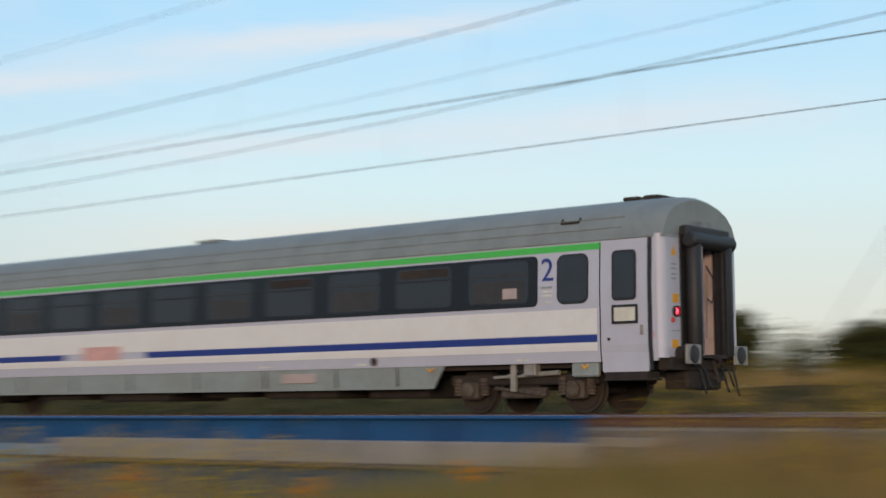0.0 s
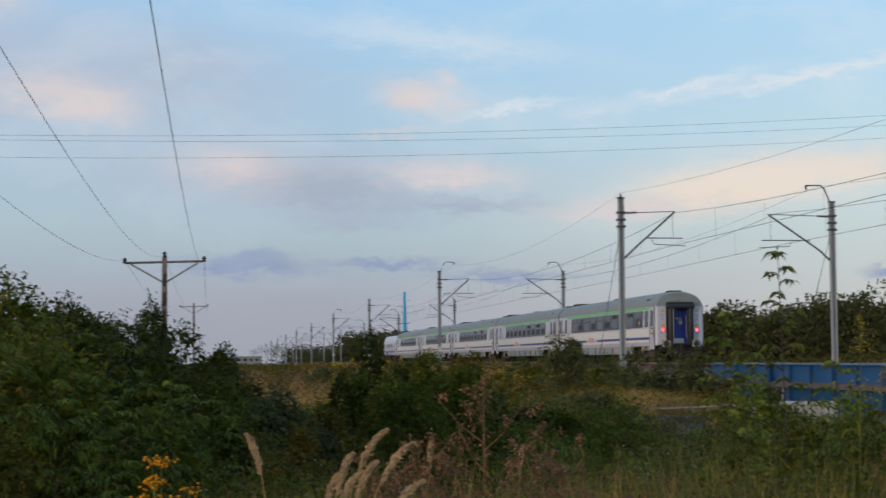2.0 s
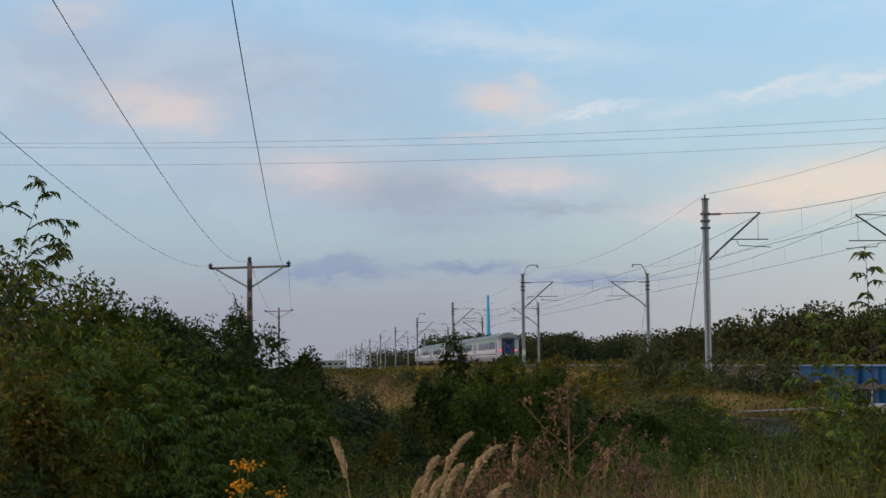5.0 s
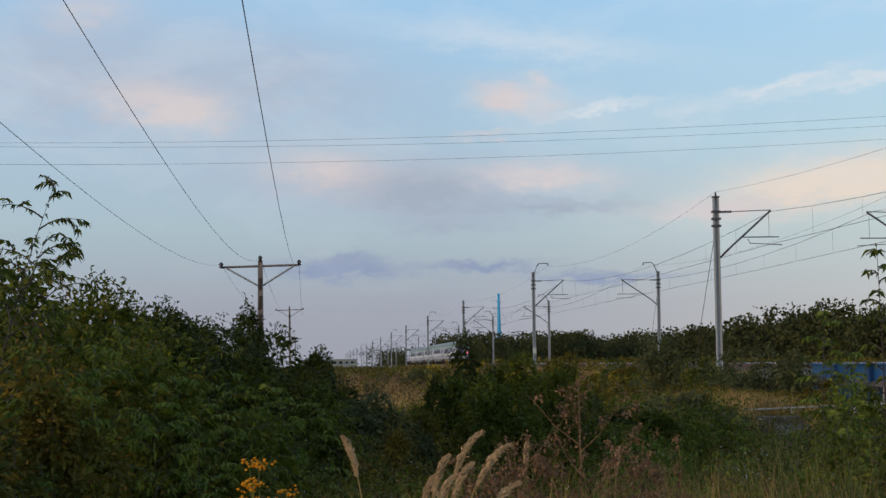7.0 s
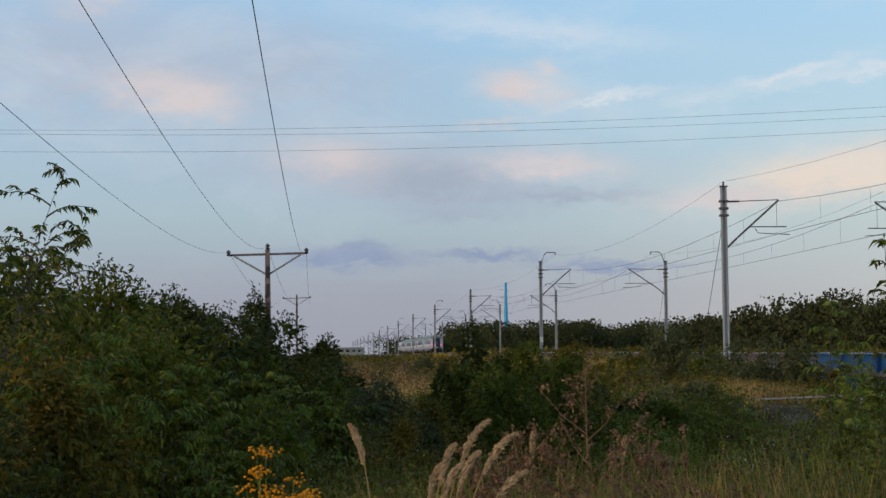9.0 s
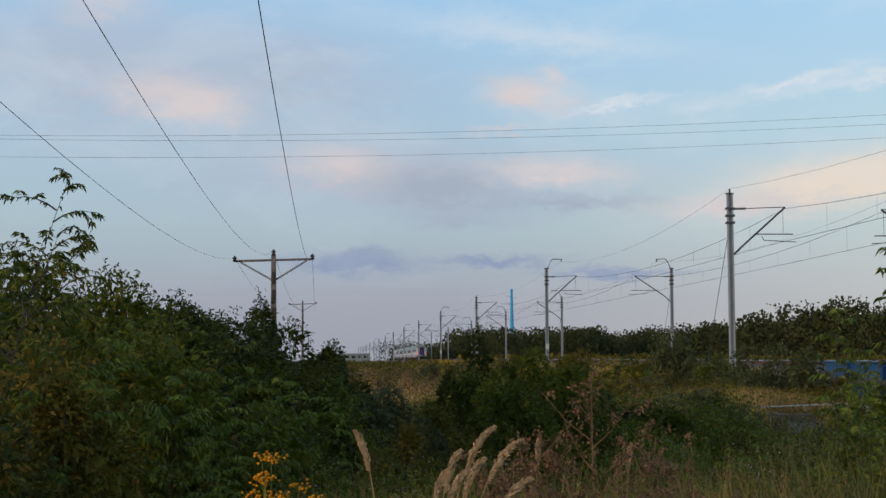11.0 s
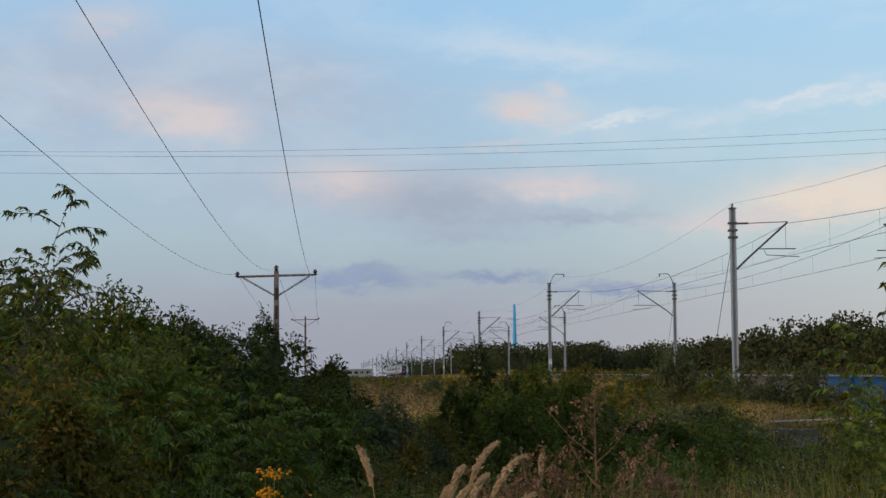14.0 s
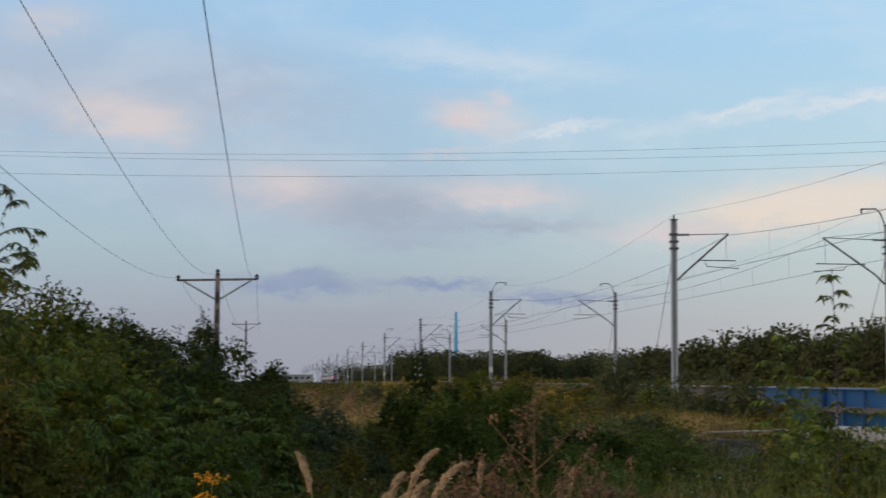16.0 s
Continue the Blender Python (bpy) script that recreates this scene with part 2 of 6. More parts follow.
M = {
    "soil": material("dry_soil_and_turf", (0.085, 0.062, 0.030), 0.95, vary=0.4, scale=1.2, dirt=(0.05, 0.050, 0.02), dirt_amount=0.5, dirt_scale=0.25, bump=0.8, bump_scale=8, gloss=0.0),
    "ballast": material("brown_ballast", (0.16, 0.125, 0.10), 0.95, vary=0.5, scale=9, bump=1.0, bump_scale=14, dirt=(0.07, 0.05, 0.04), gloss=0.05),
    "sleeper": material("grey_concrete_sleeper", (0.26, 0.24, 0.21), 0.9, dirt=(0.12, 0.09, 0.07), objects=0.2),
    "rail": material("rusty_rail", (0.13, 0.065, 0.04), 0.7, 0.4, vary=0.3, scale=12),
    "rail_head": material("polished_rail_head", (0.45, 0.43, 0.42), 0.3, 1.0),
    "lilac": material("pale_lilac_grey_paint", (0.50, 0.50, 0.565), 0.35, vary=0.03, scale=3, dirt=(0.38, 0.36, 0.38), dirt_amount=0.12, coat=0.2),
    "cream": material("off_white_paint", (0.74, 0.72, 0.68), 0.4, vary=0.03, scale=3, dirt=(0.5, 0.45, 0.4), dirt_amount=0.12, coat=0.2),
    "navy": material("navy_blue_paint", (0.02, 0.04, 0.22), 0.4, vary=0.08),
    "green": material("bright_green_paint", (0.07, 0.50, 0.07), 0.4, vary=0.05, coat=0.2),
    "roof": material("grey_roof_paint", (0.225, 0.250, 0.238), 0.55, vary=0.08, scale=2, dirt=(0.12, 0.12, 0.11), dirt_amount=0.35, dirt_scale=1.5),
    "skirt": material("grey_skirt_paint", (0.27, 0.31, 0.30), 0.5, vary=0.08, dirt=(0.16, 0.13, 0.10), dirt_amount=0.35),
    "band": material("black_window_band", (0.012, 0.013, 0.016), 0.18, vary=0.1, gloss=0.32),
    "pane": material("tinted_window_pane", (0.022, 0.023, 0.027), 0.06, vary=0.1, scale=1.5, gloss=0.5),
    "blind": material("pale_window_blind", (0.040, 0.037, 0.035), 0.6, vary=0.2),
    "black": material("black_rubber", (0.018, 0.018, 0.019), 0.55, vary=0.3, scale=8, bump=0.2),
    "under": material("dusty_brown_underframe", (0.026, 0.020, 0.017), 0.9, vary=0.4, scale=5, dirt=(0.09, 0.062, 0.042), dirt_amount=0.35),
    "steel": material("worn_bogie_steel", (0.085, 0.066, 0.052), 0.8, 0.2, vary=0.45, scale=7, dirt=(0.20, 0.15, 0.10), dirt_amount=0.3),
    "pale_steel": material("dusty_grey_steel", (0.30, 0.29, 0.26), 0.7, 0.2, vary=0.25, dirt=(0.15, 0.12, 0.09)),
    "blue_door": material("deep_blue_inner_door", (0.012, 0.034, 0.27), 0.45, vary=0.15, scale=3),
    "tan": material("stained_pinkish_panel", (0.45, 0.36, 0.33), 0.6, vary=0.15, dirt=(0.2, 0.13, 0.1), dirt_amount=0.4, dirt_scale=3),
    "yellow": material("amber_yellow_plate", (0.75, 0.36, 0.03), 0.5, vary=0.08),
    "red": material("lit_red_tail_lamp", (0.6, 0.02, 0.03), 0.3, glow=((1.0, 0.04, 0.07), 7.0)),
    "red_paint": material("red_plate", (0.6, 0.05, 0.05), 0.5),
    "sign": material("pale_sign", (0.62, 0.60, 0.50), 0.6, vary=0.1),
    "graffiti": material("faded_red_marking", (0.60, 0.34, 0.30), 0.5, vary=0.2),
    "concrete": material("weathered_concrete", (0.24, 0.225, 0.20), 0.9, vary=0.12, scale=3, dirt=(0.16, 0.15, 0.13), dirt_amount=0.4, bump=0.3),
    "pale_concrete": material("pale_weathered_concrete", (0.27, 0.255, 0.23), 0.9, vary=0.2, scale=1.5, dirt=(0.2, 0.18, 0.15), dirt_amount=0.4, bump=0.3, gloss=0.05),
    "old_slab": material("mossy_old_concrete", (0.115, 0.095, 0.070), 0.95, vary=0.2, scale=3, dirt=(0.07, 0.06, 0.04), dirt_amount=0.5, bump=0.4, gloss=0.05),
    "soot": material("sooty_grey_paint", (0.19, 0.20, 0.20), 0.7, vary=0.3, scale=4),
    "whitewash": material("stained_whitewash", (0.40, 0.39, 0.36), 0.9, vary=0.2, scale=2, dirt=(0.15, 0.14, 0.12), dirt_amount=0.6, dirt_scale=2.5, gloss=0.1),
    "mast": material("grey_mast_paint", (0.33, 0.34, 0.34), 0.7, 0.2, vary=0.1, scale=3, dirt=(0.2, 0.18, 0.16)),
    "dark_steel": material("dark_galvanised_steel", (0.10, 0.10, 0.11), 0.6, 0.5, vary=0.2),
    "insulator": material("brown_glazed_insulator", (0.055, 0.03, 0.025), 0.25, coat=0.5),
    "wire": material("dull_copper_wire", (0.07, 0.065, 0.065), 0.6, 0.5),
    "sky_blue": material("sky_blue_pylon_paint", (0.02, 0.34, 0.60), 0.5, vary=0.06, dirt=(0.10, 0.28, 0.4), dirt_amount=0.2),
    "girder": material("blue_girder_paint", (0.010, 0.075, 0.205), 0.5, vary=0.15, scale=1.2, dirt=(0.03, 0.06, 0.16), dirt_amount=0.5, dirt_scale=0.7),
    "girder_pale": material("faded_blue_girder_paint", (0.11, 0.215, 0.325), 0.6, vary=0.2, scale=1.0, dirt=(0.3, 0.36, 0.42), dirt_amount=0.5, dirt_scale=0.8),
    "wood": material("weathered_pole", (0.16, 0.125, 0.11), 0.9, vary=0.3, scale=5, dirt=(0.3, 0.26, 0.25), dirt_amount=0.4),
    "bark": material("dark_bark", (0.05, 0.038, 0.03), 0.95, vary=0.3, scale=12),
    "leaf_deep": material("deep_green_leaves", (0.041, 0.052, 0.011), 0.55, vary=0.3, scale=1.5, island=0.6, translucent=0.2, gloss=0.12),
    "leaf_mid": material("mid_green_leaves", (0.092, 0.106, 0.014), 0.55, vary=0.3, scale=1.2, island=0.6, translucent=0.25, gloss=0.12),
    "leaf_bright": material("bright_young_leaves", (0.125, 0.162, 0.026), 0.55, vary=0.25, scale=2.0, island=0.5, translucent=0.3, gloss=0.15),
    "leaf_grey": material("grey_green_leaves", (0.095, 0.102, 0.042), 0.6, vary=0.25, scale=1.2, island=0.4, translucent=0.2, gloss=0.12),
    "leaf_olive": material("olive_yellowing_leaves", (0.130, 0.104, 0.017), 0.6, vary=0.35, scale=1.0, island=0.5, translucent=0.2, gloss=0.12),
    "leaf_ochre": material("ochre_autumn_leaves", (0.20, 0.115, 0.022), 0.6, vary=0.3, scale=2.0, island=0.4, translucent=0.2, gloss=0.12),
    "conifer": material("dark_forest_foliage", (0.060, 0.064, 0.025), 0.8, vary=0.35, scale=0.12, island=0.28, gloss=0.05),
    "grass": material("green_grass", (0.180, 0.182, 0.045), 0.7, vary=0.3, scale=0.8, island=0.5, translucent=0.2, gloss=0.12),
    "straw": material("dry_straw_grass", (0.37, 0.240, 0.095), 0.8, vary=0.3, scale=0.5, island=0.4, translucent=0.15, gloss=0.12),
    "golden": material("goldenrod_bloom", (0.42, 0.29, 0.026), 0.8, vary=0.3, scale=0.6, island=0.4, gloss=0.12),
    "tansy": material("orange_yellow_flower", (0.60, 0.235, 0.008), 0.7, vary=0.2, scale=20, island=0.3, gloss=0.12),
    "plume": material("buff_seed_plume", (0.50, 0.34, 0.19), 0.85, vary=0.2, scale=20, island=0.25, gloss=0.12),
    "dock": material("rusty_brown_seed_stalk", (0.200, 0.115, 0.068), 0.85, vary=0.3, scale=15, island=0.4, gloss=0.12),
    "petal": material("white_small_flowers", (0.6, 0.6, 0.52), 0.8, island=0.2),
}

# ---- building helpers ----
class Geo:
    """Collects simple solids into one mesh."""

    def __init__(self):
        self.v, self.f = [], []

    def add(self, verts, faces):
        k = len(self.v)
        self.v += [tuple(p) for p in verts]
        self.f += [tuple(i + k for i in q) for q in faces]
        return self

    def box(self, x0, x1, y0, y1, z0, z1, ch=0.0):
        """A box; with ch its upright and long edges are chamfered."""
        if ch <= 0:
            vs = [(x, y, z) for x in (x0, x1) for y in (y0, y1) for z in (z0, z1)]
            return self.add(vs, [(0, 1, 3, 2), (4, 6, 7, 5), (0, 4, 5, 1), (2, 3, 7, 6), (0, 2, 6, 4), (1, 5, 7, 3)])
        vs = []
        for z, k in ((z0, ch), (z0 + ch, 0), (z1 - ch, 0), (z1, ch)):
            c = ch + k
            for x, y in ((x0 + k, y0 + c), (x0 + c, y0 + k), (x1 - c, y0 + k), (x1 - k, y0 + c), (x1 - k, y1 - c), (x1 - c, y1 - k), (x0 + c, y1 - k), (x0 + k, y1 - c)):
                vs.append((x, y, z))
        fs = [tuple(range(7, -1, -1)), tuple(range(24, 32))]
        for r in range(3):
            fs += [(r * 8 + i, r * 8 + (i + 1) % 8, r * 8 + 8 + (i + 1) % 8, r * 8 + 8 + i) for i in range(8)]
        return self.add(vs, fs)

    def tube(self, pts, r0, r1=None, sides=8, caps=True):
        """A tapered tube through the points."""
        r1 = r0 if r1 is None else r1
        pts = [Vector(p) for p in pts]
        vs, fs, last = [], [], None
        for i, p in enumerate(pts):
            d = (pts[min(i + 1, len(pts) - 1)] - pts[max(i - 1, 0)]).normalized()
            ref = Vector((0, 0, 1)) if abs(d.z) < 0.9 else Vector((1, 0, 0))
            u = d.cross(ref).normalized()
            w = d.cross(u)
            r = r0 + (r1 - r0) * i / max(1, len(pts) - 1)
            vs += [p + (u * math.cos(k * math.tau / sides) + w * math.sin(k * math.tau / sides)) * r for k in range(sides)]
        for i in range(len(pts) - 1):
            fs += [(i * sides + k, i * sides + (k + 1) % sides, (i + 1) * sides + (k + 1) % sides, (i + 1) * sides + k) for k in range(sides)]
        if caps:
            fs += [tuple(range(sides - 1, -1, -1)), tuple(range((len(pts) - 1) * sides, len(pts) * sides))]
        return self.add(vs, fs)

    def lathe(self, base, axis, prof, sides=16):
        """A turned solid: prof holds (along, radius)."""
        base, axis = Vector(base), Vector(axis).normalized()
        ref = Vector((0, 0, 1)) if abs(axis.z) < 0.9 else Vector((1, 0, 0))
        u = axis.cross(ref).normalized()
        w = axis.cross(u)
        vs = [base + axis * h + (u * math.cos(k * math.tau / sides) + w * math.sin(k * math.tau / sides)) * r for h, r in prof for k in range(sides)]
        n = len(prof)
        fs = [(i * sides + k, i * sides + (k + 1) % sides, (i + 1) * sides + (k + 1) % sides, (i + 1) * sides + k) for i in range(n - 1) for k in range(sides)]
        fs += [tuple(range(sides - 1, -1, -1)), tuple(range((n - 1) * sides, n * sides))]
        return self.add(vs, fs)

    def loft(self, rings, closed=True, caps=True):
        n = len(rings[0])
        vs = [p for r in rings for p in r]
        m = n if closed else n - 1
        fs = [(i * n + k, i * n + (k + 1) % n, (i + 1) * n + (k + 1) % n, (i + 1) * n + k) for i in range(len(rings) - 1) for k in range(m)]
        if caps:
            fs += [tuple(range(n - 1, -1, -1)), tuple(range((len(rings) - 1) * n, len(rings) * n))]
        return self.add(vs, fs)

    def plate(self, outline, x0, x1):
        """An outline of (y, z) made x0..x1 thick."""
        return self.loft([[(x0, y, z) for y, z in outline], [(x1, y, z) for y, z in outline]])

    def mesh(self, name, mat, smooth=False):
        me = bpy.data.meshes.new(name)
        me.from_pydata(self.v, [], self.f)
        me.materials.append(mat)
        if smooth:
            me.shade_smooth()
            me.set_sharp_from_angle(angle=radians(38))
        return me


def rounded(y0, y1, z0, z1, r, n=4):
    out = []
    for cy, cz, a0 in ((y1 - r, z1 - r, 0), (y0 + r, z1 - r, 90), (y0 + r, z0 + r, 180), (y1 - r, z0 + r, 270)):
        out += [(cy + r * math.cos(radians(a0 + 90 * i / n)), cz + r * math.sin(radians(a0 + 90 * i / n))) for i in range(n + 1)]
    return out


def tidy(me):
    bm = bmesh.new()
    bm.from_mesh(me)
    bmesh.ops.recalc_face_normals(bm, faces=bm.faces)
    bm.to_mesh(me)
    bm.free()
    return me


def part(name, geo, mat, parent=None, label="", smooth=False):
    """One mesh object, under its thing when it has one."""
    ob = new(name, tidy(geo.mesh(name, M[mat], smooth)))
    ob.parent = parent
    return tagged(ob, label)


def thing(name, label, category, group="", at=None):
    ob = new(name)
    ob.empty_display_size = 0.3
    if at is not None:
        ob.matrix_basis = at
    return tagged(ob, label, category, group)


def smoothstep(a, b, v):
    k = np.clip((v - a) / (b - a), 0, 1)
    return k * k * (3 - 2 * k)


NEAR_TRACK, FAR_TRACK = 21.8, 25.8
BRIDGE = (13.0, 60.3)


def fall(y):
    """The line drops slightly far off."""
    return -np.maximum(0, y - 260) * 0.0022


def land(x, y):
    """Height of the ground: a low field with the railway bank across it."""
    x, y = np.asarray(x, float), np.asarray(y, float)
    field = -1.55 + 0.10 * np.sin(x * 0.37 + 1.0) * np.cos(y * 0.23) + 0.06 * np.sin(x * 1.1 + y * 0.7)
    gap = smoothstep(BRIDGE[0] - 4, BRIDGE[0], y) * (1 - smoothstep(BRIDGE[1], BRIDGE[1] + 5, y))
    bank = smoothstep(11.0, 18.5, x) * (1 - smoothstep(30, 36, x)) * (1 - gap * (1 - smoothstep(19.7, 20.0, x)))
    far = smoothstep(60, 160, y) * 0.45
    rise = smoothstep(33, 52, x) * (1 - smoothstep(75, 140, y)) * 2.3
    return rise + field * (1 - bank) - 0.62 * bank + far * (1 - bank) + fall(y) - gap * (1 - bank) * smoothstep(8, 16, x) * (1 - smoothstep(30, 36, x)) * 0.5


def build_ground():
    xs = np.concatenate([-np.geomspace(3000, 62, 14), np.arange(-60, -16, 4.0), np.arange(-16, 40, 0.5), np.geomspace(41, 3000, 26)])
    ys = np.concatenate([-np.geomspace(3000, 22, 12), np.arange(-20, 100, 0.8), np.geomspace(101, 4500, 60)])
    gx, gy = np.meshgrid(xs, ys)
    v = np.stack([gx, gy, land(gx, gy)], -1).reshape(-1, 3)
    nx, ny = len(xs), len(ys)
    i = np.arange(nx * ny).reshape(ny, nx)
    q = np.stack([i[:-1, :-1], i[:-1, 1:], i[1:, 1:], i[1:, :-1]], -1).reshape(-1, 4)
    me = bpy.data.meshes.new("ground")
    me.from_pydata(v.tolist(), [], q.tolist())
    me.materials.append(M["soil"])
    me.shade_smooth()
    tagged(new("ground", me), "rough turf and dry soil beside a railway", "ground", kind="structure")


build_ground()
STATIONS = [-40, 5, 60, 120, 190, 260, 350, 450, 560, 700, 900, 1300]


def build_track(x, word):
    ob = thing(word, "straight ballasted railway track with steel rails", "railway track")
    tagged(ob, kind="structure")
    rings = [[(x + dx, y, fall(y) + dz) for dx, dz in ((-2.9, -0.75), (-1.75, -0.22), (1.75, -0.22), (2.9, -0.75))] for y in STATIONS]
    part("ballast_bed", Geo().loft(rings, True), "ballast", ob, "brown crushed stone")
    for side in (-0.753, 0.753):
        g = Geo()
        g.loft([[(x + side + dx, y, fall(y) + dz) for dx, dz in ((-0.07, -0.172), (0.07, -0.172), (0.06, -0.15), (0.012, -0.13), (0.012, -0.05), (0.036, -0.04), (0.036, -0.006),
                                                           (-0.036, -0.006), (-0.036, -0.04), (-0.012, -0.05), (-0.012, -0.13), (-0.06, -0.15))] for y in STATIONS])
        r = part("rail", g, "rail", ob, "rusty steel rail")
        h = Geo().loft([[(x + side + dx, y, fall(y) + dz) for dx, dz in ((-0.034, -0.005), (0.034, -0.005), (0.028, 0.0), (-0.028, 0.0))] for y in STATIONS])
        part("rail_head", h, "rail_head", r, "polished running surface")
    me = None
    for k in range(130):
        y = -20 + k * 0.62
        if me is None:
            s = part("sleeper", Geo().box(-1.3, 1.3, -0.13, 0.13, -0.2, 0, 0.02), "sleeper", ob)
            me = s.data
        else:
            s = new("sleeper", me)
            s.parent = ob
        s.location = (x, y, -0.175)


build_track(NEAR_TRACK, "near_track")
build_track(FAR_TRACK, "far_track")


def build_bridge():
    """A long blue plate girder along the near track on pale abutments."""
    x = 19.3
    y0, y1 = BRIDGE
    ob = thing("girder_bridge", "long blue painted steel plate girder beside the track", "bridge")
    part("web", Geo().box(x - 0.012, x + 0.012, y0, y1, -1.62, -0.02), "girder", ob, "blue riveted web plate")
    part("top_flange", Geo().box(x - 0.16, x + 0.2, y0 - 0.1, y1 + 0.1, -0.02, 0.03, 0.008), "girder", ob)
    part("bottom_flange", Geo().box(x - 0.2, x + 0.2, y0, y1, -1.68, -1.62, 0.01), "girder", ob)
    part("walkway_edge", Geo().box(x - 0.30, x - 0.17, 25.0, 43.0, -1.04, -0.50, 0.02), "girder_pale", ob, "faded pale blue edge beam")
    part("walkway_edge", Geo().box(x - 0.32, x - 0.17, y0 - 0.3, 24.99, -0.80, -0.36, 0.03), "pale_concrete", ob, "pale grey concrete edge beam")
    part("ledge", Geo().box(x - 0.34, x - 0.17, 25.0, 43.0, -1.12, -1.045, 0.01), "girder", ob, "blue lower ledge")
    stiff = None
    for k in range(int((y1 - y0) / 1.9)):
        if stiff is None:
            s = part("stiffener", Geo().box(x - 0.15, x - 0.014, -0.02, 0.02, -1.6, -0.03, 0.004), "girder", ob)
            stiff = s.data
        else:
            s = new("stiffener", stiff)
            s.parent = ob
        s.location = (0, y0 + 0.6 + k * 1.9, 0)
    # deck behind the girder, closed ends
    part("deck_slab", Geo().box(x + 0.3, x + 1.2, y0 - 1, y1 + 1, -1.9, -0.3), "concrete", ob, "grey concrete deck edge")
    for k, y in enumerate((y0 - 1.2, (y0 + y1) / 2, y1 - 2.2)):
        part("pier", Geo().box(x - 0.5, x + 1.0, y, y + 1.6, -3.2, -1.7, 0.04), "concrete", ob, "pale concrete pier")
    # unreadable white scrawl on the web near its far end
    for i in range(7):
        y = y1 - 8.5 + i * 0.62
        g = Geo().tube([(x - 0.02, y + 0.1, -1.3), (x - 0.02, y, -0.55 - 0.1 * (i % 3)), (x - 0.02, y + 0.32, -0.8)], 0.035, sides=5)
        part("painted_bar", g, "petal", ob, "white painted scrawl")


build_bridge()

# ---- overhead line ----
def wire(name, pts, r, label, category="overhead wire", parent=None, kind=""):
    cu = bpy.data.curves.new(name, "CURVE")
    cu.dimensions, cu.bevel_depth, cu.bevel_resolution = "3D", r, 1
    sp = cu.splines.new("POLY")
    sp.points.add(len(pts) - 1)
    for q, p in zip(sp.points, pts):
        q.co = (*p, 1)
    cu.materials.append(M["wire"])
    ob = new(name, cu)
    ob.parent = parent
    if parent is None:
        tagged(ob, label, category, "railway overhead wires" if "railway" in label else "power line wires")
    return ob


def hang(a, b, sag, n=10):
    a, b = Vector(a), Vector(b)
    return [a.lerp(b, i / n) - Vector((0, 0, sag * 4 * (i / n) * (1 - i / n))) for i in range(n + 1)]


def insulator(g, a, b, sides=8):
    a, b = Vector(a), Vector(b)
    d, prof = (b - a).length, []
    for i in range(5):
        prof += [(d * (i + 0.1) / 5, 0.03), (d * (i + 0.3) / 5, 0.065), (d * (i + 0.6) / 5, 0.065), (d * (i + 0.8) / 5, 0.03)]
    g.lathe(a, b - a, prof, sides)


